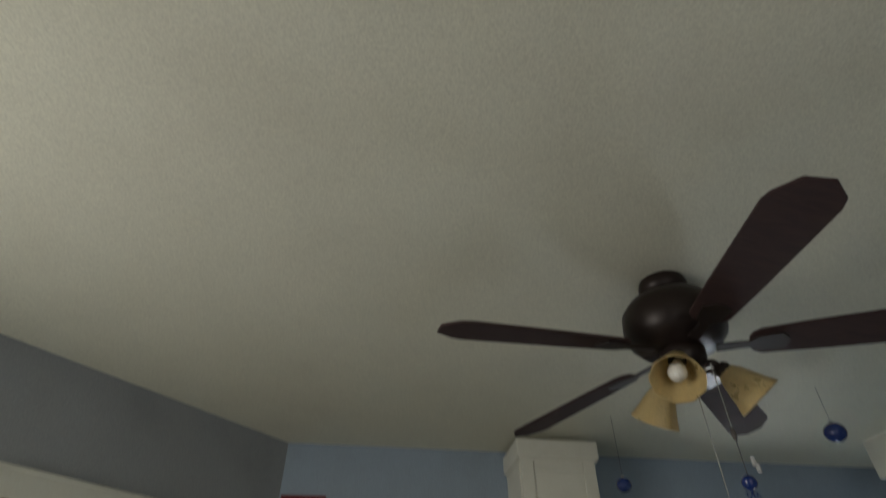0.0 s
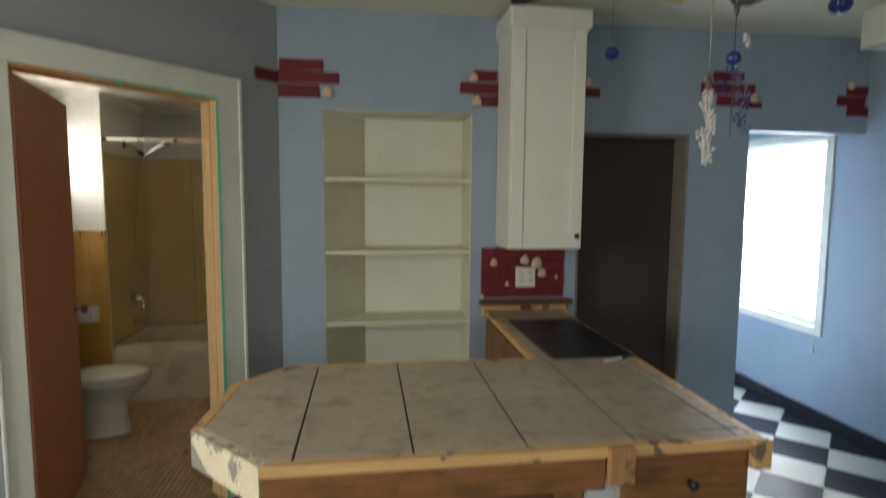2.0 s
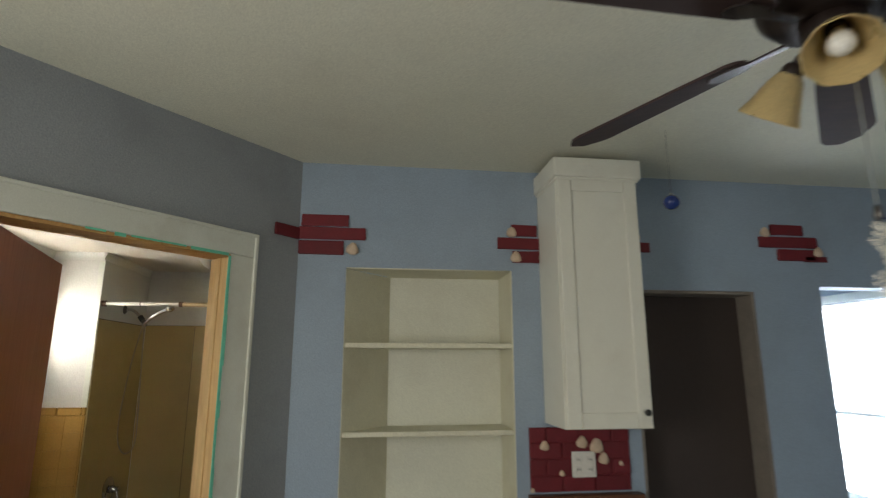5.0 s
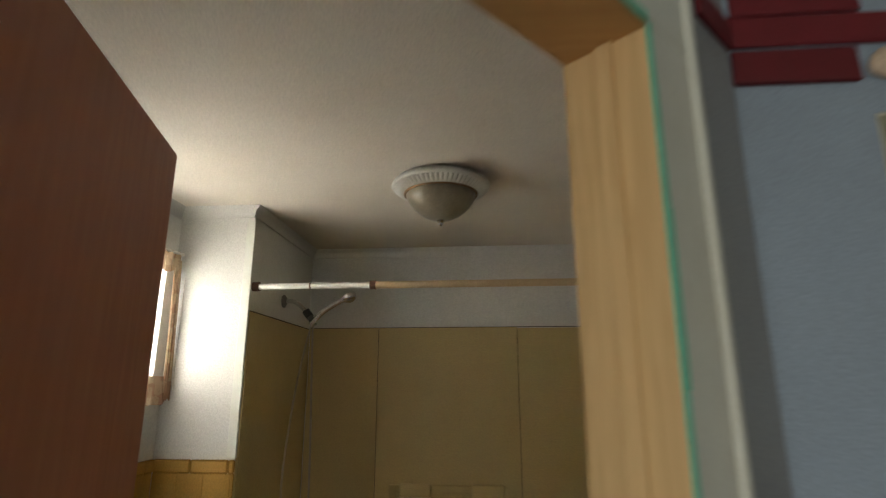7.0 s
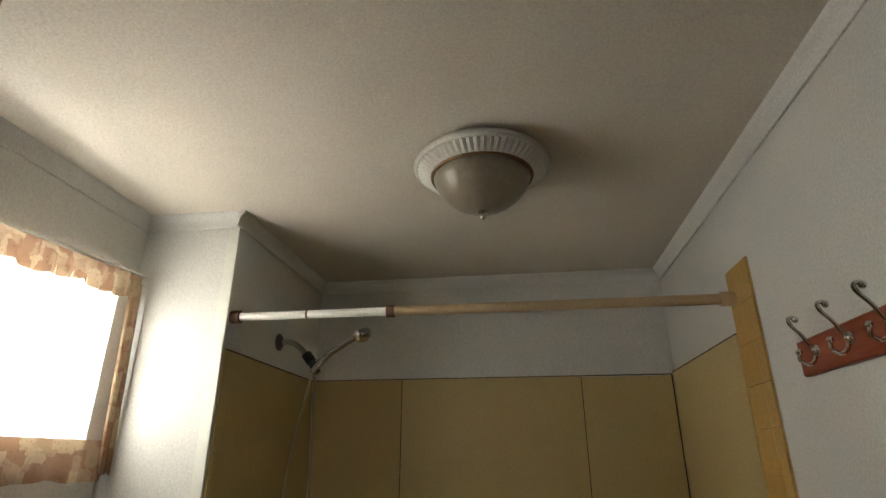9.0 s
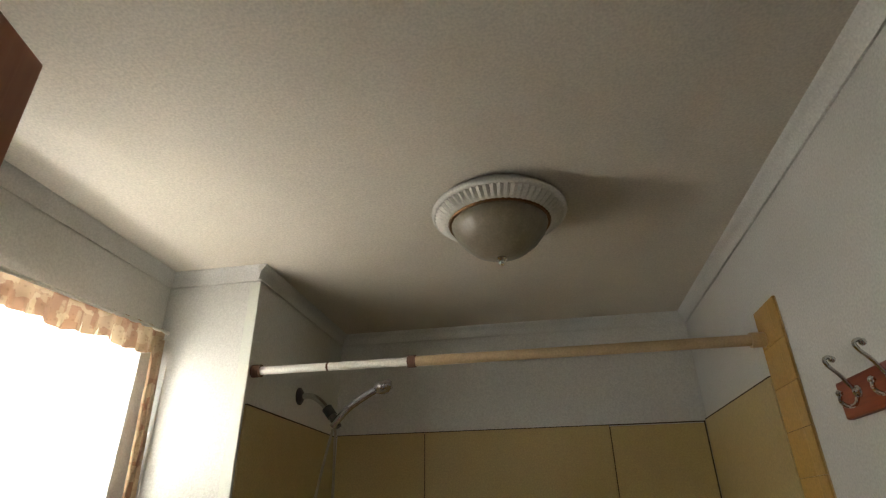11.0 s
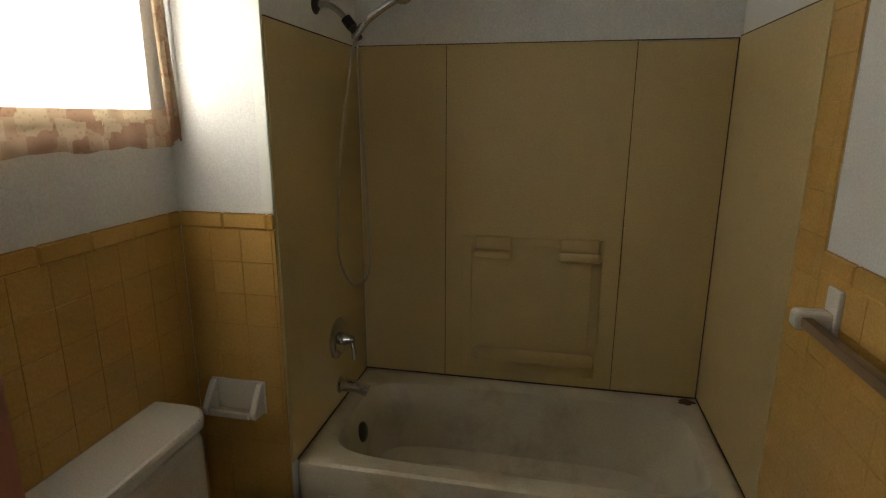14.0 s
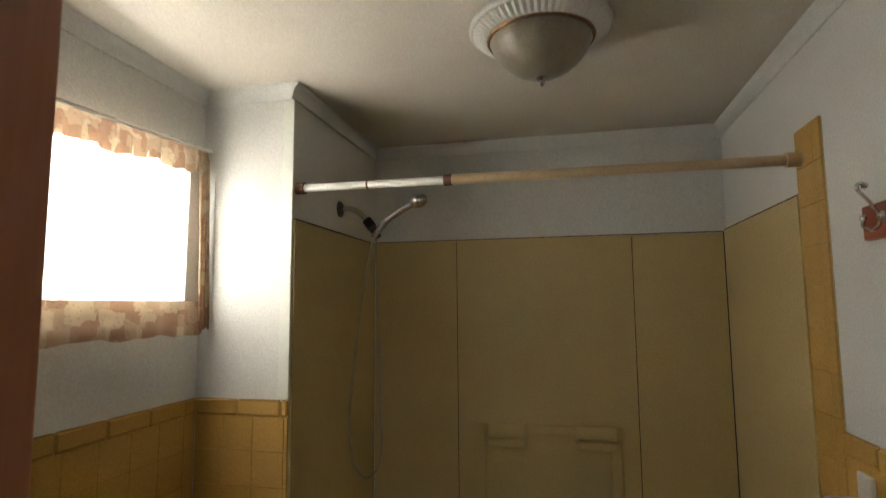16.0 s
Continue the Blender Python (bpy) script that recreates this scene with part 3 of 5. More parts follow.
structure("ceiling_bath", bm, M_CEILB, "off-white bathroom ceiling with a soft stain", "ceiling")
floor_bath = structure("floor_bath", prism(((XL, 1.30), (XR + 0.01, 3.36), (XR + 0.01, YBATH), (XL, YBATH)), FLOOR - 0.002, BFLOOR), M_BEDDING, "tan mosaic tile bathroom floor", "floor")


def crown(name, a, b, inward):
    """A small coved moulding under the ceiling from a to b."""
    prof = [(0, 0), (0, -0.05), (0.006, -0.05), (0.009, -0.042), (0.009, -0.03), (0.02, -0.012), (0.026, -0.008), (0.028, 0)]
    bm = bmesh.new()
    ends = []
    for p in (a, b):
        ends.append([bm.verts.new((p[0] + inward[0] * d, p[1] + inward[1] * d, CEIL_B + z)) for d, z in prof])
    n = len(prof)
    for i in range(n):
        bm.faces.new((ends[0][i], ends[0][(i + 1) % n], ends[1][(i + 1) % n], ends[1][i]))
    bm.faces.new(ends[0])
    bm.faces.new(list(reversed(ends[1])))
    bmesh.ops.recalc_face_normals(bm, faces=bm.faces[:])
    structure(name, bm, M_BATHWALL, "painted crown moulding under the bathroom ceiling", "moulding")


crown("trim_crown_east", (XR - 0.001, 3.5), (XR - 0.001, YBATH), (-1, 0))
crown("trim_crown_north", (XJ, YBATH - 0.001), (XR, YBATH - 0.001), (0, -1))
crown("trim_crown_west", (XL + 0.001, 1.5), (XL + 0.001, YJ), (1, 0))
crown("trim_crown_nib", (XL, YJ - 0.001), (XJ, YJ - 0.001), (0, -1))
crown("trim_crown_alcove", (XJ + 0.001, YJ - 0.028), (XJ + 0.001, YBATH), (1, 0))
structure("trim_corner_bead", rbox(XJ - 0.032, XJ + 0.006, YJ - 0.008, YJ + 0.004, 1.312, 2.285, 0.003), M_WHITE, "glossy white corner strip on the wall nib", "trim")

# ---- windows ----
def sash_window(name, x, y0, y1, z0, z1, out, label, rail, casing=0.07):
    """A sash window in a wall that runs along y; out is +1 or -1."""
    w = thing(name, (x, (y0 + y1) / 2, z0), label, "window")
    w["kind"] = "structure"
    d = 0.10 * out
    def bx(nm, ya, yb, za, zb, xa, xb, material):
        part(nm, rbox(min(xa, xb), max(xa, xb), ya, yb, za, zb, 0.003), material, w)
    for ya, yb in ((y0, y0 + 0.045), (y1 - 0.045, y1)):
        bx("window_frame", ya, yb, z0 + 0.045, z1 - 0.045, x + d * 0.4, x + d * 0.9, M_WHITE)
    for za, zb in ((z0, z0 + 0.045), (z1 - 0.045, z1)):
        bx("window_frame", y0, y1, za, zb, x + d * 0.4, x + d * 0.9, M_WHITE)
    if rail:
        bx("meeting_rail", y0 + 0.045, y1 - 0.045, rail - 0.02, rail + 0.02, x + d * 0.45, x + d * 0.85, M_WHITE)
    if rail:
        bx("sash_lock", y1 - 0.16, y1 - 0.10, rail + 0.0205, rail + 0.034, x + d * 0.35, x + d * 0.6, M_CHROME)
    if casing:
        for ya, yb in ((y0 - casing, y0), (y1, y1 + casing)):
            bx("window_casing", ya, yb, z0 - casing, z1 + casing, x - 0.018 * out, x - 0.001 * out, M_WHITE)
        bx("window_casing", y0, y1, z1, z1 + casing, x - 0.018 * out, x - 0.001 * out, M_WHITE)
        bx("window_sill", y0, y1, z0 - casing, z0, x - 0.018 * out, x - 0.001 * out, M_WHITE)
    return w


win_k = sash_window("window_1", 3.24, 3.50, 4.42, 0.66, 2.02, 1, "white sash window with bright daylight and lowered blinds", 1.25, 0.06)
win_b = sash_window("window_2", XL, 3.60, 4.36, 1.58, 2.10, -1, "small bright bathroom window behind a printed curtain", 0, 0)
bm = bmesh.new()
box(bm, 3.9, 3.92, 2.6, 5.4, 0.0, 3.0)
structure("backdrop_east", bm, M_SKYGLOW, "bright overcast daylight outside", "backdrop")
bm = bmesh.new()
box(bm, -2.82, -2.8, 3.0, 5.0, 1.0, 2.9)
structure("backdrop_west", bm, M_SKYGLOWB, "bright overcast daylight outside", "backdrop")


# ---- kitchen things ----
def niche_shelf():
    t = thing("built_in_bookshelf", (0.19, YB, 0.06), "cream painted built-in bookshelf niche, empty", "bookshelf")
    yb = 3.50
    part("back_panel", rbox(-0.03, 0.64, yb, yb + 0.02, 0.06, 2.09, 0.002), M_SHELF_LIT, t)
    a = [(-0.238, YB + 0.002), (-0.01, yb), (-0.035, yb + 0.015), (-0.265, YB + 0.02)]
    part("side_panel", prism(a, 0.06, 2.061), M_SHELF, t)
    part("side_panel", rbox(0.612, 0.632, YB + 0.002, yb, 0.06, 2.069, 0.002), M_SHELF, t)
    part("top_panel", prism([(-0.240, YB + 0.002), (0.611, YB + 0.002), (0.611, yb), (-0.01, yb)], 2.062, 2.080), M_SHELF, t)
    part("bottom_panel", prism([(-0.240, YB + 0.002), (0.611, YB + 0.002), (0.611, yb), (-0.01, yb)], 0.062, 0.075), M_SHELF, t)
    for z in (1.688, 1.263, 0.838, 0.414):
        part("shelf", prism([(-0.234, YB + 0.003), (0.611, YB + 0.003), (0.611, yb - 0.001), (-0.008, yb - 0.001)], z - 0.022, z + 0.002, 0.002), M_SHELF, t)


niche_shelf()


def wall_cabinet():
    t = thing("wall_cabinet", (0.97, YB, 1.30), "tall white wall cabinet with one panelled door", "cabinet")
    x0, x1, yf, z0, z1 = 0.770, 1.180, 2.92, 1.297, 2.49
    part("body", rbox(x0, x1, yf, YB - 0.001, z0, z1, 0.003), M_CAB, t)
    d = part("cabinet_door", rbox(x0 + 0.004, x1 - 0.004, yf - 0.02, yf - 0.001, z0 + 0.004, z1 - 0.004, 0.003), M_CAB, t)
    for b in ((x0 + 0.004, x0 + 0.07, z0 + 0.004, z1 - 0.004), (x1 - 0.07, x1 - 0.004, z0 + 0.004, z1 - 0.004)):
        part("door_stile", rbox(b[0], b[1], yf - 0.029, yf - 0.0195, b[2], b[3], 0.003), M_CAB, d)
    for za, zb in ((z0 + 0.004, z0 + 0.074), (z1 - 0.074, z1 - 0.004)):
        part("door_rail", rbox(x0 + 0.071, x1 - 0.071, yf - 0.0285, yf - 0.0195, za, zb, 0.003), M_CAB, d)
    k = lathe([(0.006, 0), (0.006, 0.012), (0.014, 0.018), (0.015, 0.026), (0.008, 0.031), (0.001, 0.032)], pose(x1 - 0.038, yf - 0.029, 1.372, 90, 0, 0), 16)
    part("knob", k, M_KNOB, d, "small black knob")
    part("crown", rbox(x0 - 0.018, x1 + 0.022, yf - 0.045, YB - 0.001, 2.485, 2.584, 0.008), M_CAB, t)
    part("crown_bead", rbox(x0 - 0.006, x1 + 0.01, yf - 0.034, YB - 0.001, 2.473, 2.487, 0.004), M_CAB, t)


wall_cabinet()


def shell(parent, c, r, rng):
    bm = bmesh.new()
    bmesh.ops.create_icosphere(bm, subdivisions=2, radius=r)
    for v in bm.verts:
        a = math.atan2(v.co.z, v.co.x)
        k = 1 + 0.12 * math.sin(a * 9) + rng.uniform(-0.05, 0.05)
        v.co = Vector((v.co.x * k, v.co.y * 0.4, v.co.z * k))
    bmesh.ops.translate(bm, verts=bm.verts[:], vec=c)
    part("sea_shell", bm, M_SHELL, parent, "small pale sea shell")


def brick_cluster(at, rows, shells, m=None, group="brick clusters on the wall"):
    """A few dark red mock bricks stuck on the wall; rows of (x, z, width, height)."""
    rng = random.Random(int(at[0] * 1000) % 97)
    t = thing("brick_decoration", at, "dark red mock-brick cluster with pale shells on the wall", "wall decoration", group)
    for x, z, w, h in rows:
        b = rbox(x - w / 2, x + w / 2, -0.012, 0.0005, z - h / 2, z + h / 2, 0.004)
        for v in b.verts:
            v.co += Vector((rng.uniform(-0.004, 0.004), 0, rng.uniform(-0.003, 0.003)))
        b.transform(Matrix.Translation(at) @ (m or Matrix()))
        part("brick", b, M_RED, t)
    for x, z, r in shells:
        shell(t, Vector(at) + Vector((x, -0.012, z)), r, rng)
    return t


brick_cluster((-0.33, YB - 0.001, 2.236), [(-0.025, 0.072, 0.235, 0.06), (0.012, 0.006, 0.334, 0.062), (-0.041, -0.070, 0.224, 0.068)], [(0.115, -0.075, 0.032)])
bq = thing("brick_decoration", DIAG @ Vector((-0.09, SET - 0.001, 2.24)), "dark red mock brick beside the wall corner", "wall decoration", "brick clusters on the wall")
part("brick", rbox(-0.172, -0.020, SET - 0.013, SET - 0.0005, 2.205, 2.266, 0.004, DIAG), M_RED, bq)
brick_cluster((0.74, YB - 0.001, 2.215), [(-0.05, 0.072, 0.14, 0.06), (-0.06, 0.0, 0.27, 0.062), (-0.04, -0.072, 0.15, 0.062), (0.60, 0.0, 0.12, 0.055)], [(-0.12, 0.06, 0.028), (-0.10, -0.075, 0.03), (0.58, 0.06, 0.025)])
brick_cluster((2.26, YB - 0.001, 2.262), [(-0.02, 0.078, 0.2, 0.06), (-0.02, 0.005, 0.36, 0.062), (0.03, -0.068, 0.24, 0.062), (0.14, -0.09, 0.14, 0.03)], [(-0.16, 0.06, 0.03), (0.16, -0.05, 0.03)])
brick_cluster((3.13, YB - 0.001, 2.235), [(0.02, 0.05, 0.15, 0.055), (-0.02, -0.015, 0.2, 0.06), (0.03, -0.08, 0.15, 0.06)], [(-0.03, 0.085, 0.028)])


def splash_panel():
    rng = random.Random(4)
    t = thing("brick_splashback", (0.94, YB, 0.97), "dark red mock-brick splashback with shells and outlet", "splashback")
    part("backing", rbox(0.685, 1.202, YB - 0.010, YB - 0.001, 0.974, 1.276, 0.001), M_RED, t)
    zs = [0.972, 1.05, 1.128, 1.206, 1.278]
    for r in range(4):
        x = 0.682 - (0.08 if r % 2 else 0.0)
        while x < 1.20:
            a, b = max(x, 0.682), min(x + 0.165, 1.205)
            if b - a > 0.02:
                bmk = rbox(a + 0.003, b - 0.003, YB - 0.016 - rng.uniform(0, 0.004), YB - 0.0105, zs[r] + 0.003, zs[r + 1] - 0.003, 0.004)
                part("brick", bmk, M_RED, t)
            x += 0.168
    for x, z, r in ((0.757, 1.19, 0.024), (0.95, 1.205, 0.03), (1.025, 1.185, 0.036), (1.06, 1.125, 0.028), (0.842, 1.06, 0.014), (0.69, 0.985, 0.012), (1.15, 1.1, 0.012)):
        shell(t, Vector((x, YB - 0.022, z)), r, rng)
    o = thing("wall_outlet", (0.955, YB - 0.02, 1.10), "white plastic double wall outlet with splatters", "outlet")
    part("cover_plate", rbox(0.893, 1.017, YB - 0.027, YB - 0.019, 1.04, 1.162, 0.004), M_PLATE, o)
    for x in (0.925, 0.985):
        for z in (1.078, 1.124):
            part("socket", rbox(x - 0.017, x + 0.017, YB - 0.030, YB - 0.0265, z - 0.015, z + 0.015, 0.004), M_PLATE, o)
            for dx in (-0.006, 0.006):
                part("slot", rbox(x + dx - 0.0015, x + dx + 0.0015, YB - 0.0312, YB - 0.0298, z - 0.006, z + 0.006, 0.0004), M_KNOB, o)


splash_panel()
ledge = thing("wooden_ledge", (0.96, YB, 0.92), "red-brown wooden ledge behind the hob", "ledge")
part("board", rbox(0.672, 1.245, YB - 0.07, YB - 0.001, 0.935, 0.965, 0.005), M_RAIL, ledge)
part("back_board", rbox(0.69, 1.235, YB - 0.028, YB - 0.001, 0.86, 0.934, 0.004), M_PINEX, ledge, "bare pine board")
part("bracket", rbox(0.925, 0.985, YB - 0.06, YB - 0.0285, 0.86, 0.934, 0.004), M_RAIL, ledge)

ZI = 0.906
TOP = [(-0.505, 1.604), (-0.27, 1.353), (1.115, 1.353), (1.175, YB - 0.03), (0.70, YB - 0.03), (0.686, 2.19), (-0.306, 2.196), (-0.48, 1.994)]


def inset(poly, d):
    """The outline drawn in by d (counter-clockwise outline)."""
    out = []
    n = len(poly)
    for i in range(n):
        p0, p1, p2 = (Vector(poly[k % n]) for k in (i - 1, i, i + 1))
        a, b = (p1 - p0).normalized(), (p2 - p1).normalized()
        na, nb = Vector((-a.y, a.x)), Vector((-b.y, b.x))
        k = d / max(0.3, 1 + na.dot(nb))
        q = p1 + (na + nb) * k
        out.append((q.x, q.y))
    return out


def clip_poly(poly, x0, x1, y0, y1):
    def half(ps, inside, cross):
        res = []
        for i, p in enumerate(ps):
            q = ps[i - 1]
            if inside(p):
                if not inside(q):
                    res.append(cross(q, p))
                res.append(p)
            elif inside(q):
                res.append(cross(q, p))
        return res
    for ax, lim, sign in ((0, x0, 1), (0, x1, -1), (1, y0, 1), (1, y1, -1)):
        def inside(p, ax=ax, lim=lim, sign=sign):
            return (p[ax] - lim) * sign >= 0
        def cross(p, q, ax=ax, lim=lim):
            k = (lim - p[ax]) / (q[ax] - p[ax])
            return (p[0] + k * (q[0] - p[0]), p[1] + k * (q[1] - p[1]))
        poly = half(poly, inside, cross)
        if len(poly) < 3:
            return []
    return poly


def countertop():
    t = thing("countertop", (0.4, 1.8, 0.80), "taupe ceramic tile countertop with bare pine edging", "countertop")
    inner = inset(TOP, 0.032)
    part("backing", prism(inner, 0.86, ZI - 0.0022), M_CGROUT, t, "dark open tile joints")
    n = len(TOP)
    for i in range(n):
        if i == 3:
            continue
        o0, o1, i1, i0 = TOP[i], TOP[(i + 1) % n], inner[(i + 1) % n], inner[i]
        deep = 0.80 if i in (0, 7, 6) else 0.876
        part("edge_board", prism([o0, o1, i1, i0], deep, ZI, 0.003), M_PEELP if i == 0 else M_PINEX, t, "peeling pale painted end" if i == 0 else "stained bare pine edge")
    xs = [-0.60, -0.192, 0.119, 0.43, 0.741, 1.045, 1.3]
    ys = [1.2, 1.432, 1.77, 2.20]
    left = inset([(-0.505, 1.604), (-0.27, 1.353), (1.115, 1.353), (1.145, 2.192), (-0.306, 2.196), (-0.48, 1.994)], 0.034)
    for x0, x1 in zip(xs, xs[1:]):
        for y0, y1 in zip(ys, ys[1:]):
            q = clip_poly(left, x0 + 0.003, x1 - 0.003, y0 + 0.003, y1 - 0.003)
            if len(q) >= 3:
                part("counter_tile", prism(q, ZI - 0.009, ZI + random.uniform(-0.0008, 0.0008), 0.0015), M_CTILE, t)
    part("seam_strip", rbox(0.69, 1.12, 2.163, 2.19, ZI - 0.006, ZI + 0.001, 0.002), M_CTILE, t)
    for x0, x1, y0, y1 in ((0.722, 0.764, 2.20, 3.15), (1.141, 1.152, 2.20, 3.15), (0.767, 1.139, 2.889, 3.15)):
        part("counter_tile", rbox(x0, x1, y0, y1, ZI - 0.009, ZI, 0.0015), M_CTILE, t)
    return t


countertop()
hob = thing("hob", (0.95, 2.6, ZI), "black glass built-in cooktop set in the counter", "cooktop")
part("glass_top", rbox(0.772, 1.134, 2.160, 2.88, ZI - 0.004, ZI + 0.006, 0.003), M_GLASSK, hob)
part("rim", rbox(0.766, 1.140, 2.154, 2.886, ZI - 0.006, ZI + 0.002, 0.002), M_DARKMET, hob)
pen = thing("pen", (1.02, 2.11, ZI), "white ballpoint pen lying on the tiles", "pen")
bm = bmesh.new()
rod(bm, (0.965, 2.09, ZI + 0.006), (1.075, 2.135, ZI + 0.006), 0.0045)
part("barrel", bm, M_PLATE, pen)
bm = bmesh.new()
rod(bm, (1.06, 2.129, ZI + 0.0062), (1.095, 2.143, ZI + 0.0062), 0.0055)
part("cap", bm, M_BLUEGL, pen)

island = thing("kitchen_island", (0.4, 1.8, FLOOR), "brown wooden island base with plywood front panel", "kitchen island")
YF = 1.42
part("front_rail", rbox(-0.266, 0.64, 1.356, 1.388, 0.785, 0.8755, 0.004), M_OAK, island)
part("rail_block", rbox(0.642, 0.716, 1.335, 1.36, 0.806, 0.91, 0.004), M_BLOCK, island, "worn brown wood block")
part("rail_block", rbox(1.066, 1.121, 1.335, 1.36, 0.825, 0.908, 0.004), M_PINEX, island, "bare pine end block")
part("corner_post", rbox(-0.215, -0.125, YF, YF + 0.05, FLOOR, 0.812, 0.004), M_OAKZ, island)
part("corner_post", rbox(0.52, 0.605, YF, YF + 0.05, FLOOR, 0.755, 0.004), M_OAKZ, island)
part("front_panel", rbox(-0.125, 0.52, YF + 0.012, YF + 0.03, FLOOR, 0.664, 0.002), M_PANEL, island, "light brown plywood panel")
part("apron", rbox(-0.125, 0.52, YF + 0.006, YF + 0.04, 0.6645, 0.80, 0.002), M_RAIL, island, "dark brown apron board")
part("cleat", rbox(-0.122, -0.10, YF - 0.005, YF + 0.011, 0.72, 0.80, 0.002), M_PINE, island)
part("side_panel", rbox(-0.215, -0.195, YF + 0.051, 2.10, FLOOR, 0.855, 0.002), M_PANEL, island)
part("back_panel", rbox(-0.194, 0.68, 2.08, 2.10, FLOOR, 0.855, 0.002), M_PANEL, island)

drawers = thing("drawer_unit", (0.88, 1.8, FLOOR), "white drawer unit with one bare brown drawer", "drawers")
part("carcass", rbox(0.69, 1.08, 1.40, 2.18, FLOOR, 0.855, 0.003), M_CAB, drawers)
part("stile", rbox(0.606, 0.688, 1.395, 1.42, FLOOR, 0.812, 0.003), M_STILE, drawers, "pale blue-white face stile")
for z0, z1, material, lab in ((0.70, 0.868, M_OAK, "bare brown drawer front"), (0.41, 0.685, M_DRAWER, "cream painted drawer front"), (0.12, 0.395, M_DRAWER, "cream painted drawer front")):
    d = part("drawer_front", rbox(0.700, 1.08, 1.372, 1.392, z0, z1, 0.006), material, drawers, lab)
    zk = z0 + (z1 - z0) * (0.5 if z1 > 0.8 else 0.66)
    part("knob", lathe([(0.006, 0), (0.006, 0.012), (0.013, 0.018), (0.015, 0.026), (0.008, 0.031), (0.001, 0.032)], pose(0.897, 1.372, zk, 90, 0, 0), 16), M_KNOB, d, "black knob")

base = thing("base_cabinet", (0.94, 2.7, FLOOR), "brown base cabinet under the hob counter", "cabinet")
part("body", rbox(0.735, 1.12, 2.20, YB - 0.001, FLOOR + 0.08, 0.855, 0.003), M_OAKZ, base)
part("plinth", rbox(0.775, 1.10, 2.22, YB - 0.001, FLOOR, FLOOR + 0.079, 0.003), M_KNOB, base)
for y0, y1 in ((2.21, 2.70), (2.71, YB - 0.01)):
    part("cabinet_door", rbox(0.716, 0.734, y0, y1, FLOOR + 0.1, 0.84, 0.004), M_OAKZ, base)

appl = thing("white_appliance", (2.92, 1.85, FLOOR), "white enamel appliance on dark feet by the wall", "appliance")
part("body", rbox(2.64, 3.215, 1.5, 2.235, 0.03, 0.9, 0.012), M_APPL, appl)
for x in (2.68, 3.15):
    for y in (1.55, 2.19):
        part("foot", rbox(x - 0.02, x + 0.02, y - 0.02, y + 0.02, FLOOR, 0.029, 0.004), M_KNOB, appl)

# dark doorway with a recessed door
dk = thing("door_2", (1.64, YB + 0.1, FLOOR), "closed dark brown door in a recessed doorway", "door")
dk["kind"] = "structure"
part("leaf", rbox(1.2, 2.06, 3.362, 3.397, FLOOR, 2.04, 0.003), M_DARKDOOR, dk)
part("jamb", rbox(1.982, 1.999, YB + 0.002, 3.361, FLOOR, 1.981, 0.002), M_PEEL, dk, "peeling painted jamb")
part("jamb", rbox(1.281, 1.298, YB + 0.002, 3.361, FLOOR, 1.981, 0.002), M_PEEL, dk)
part("head", rbox(1.298, 1.982, YB + 0.002, 3.361, 1.964, 1.981, 0.002), M_PEEL, dk)


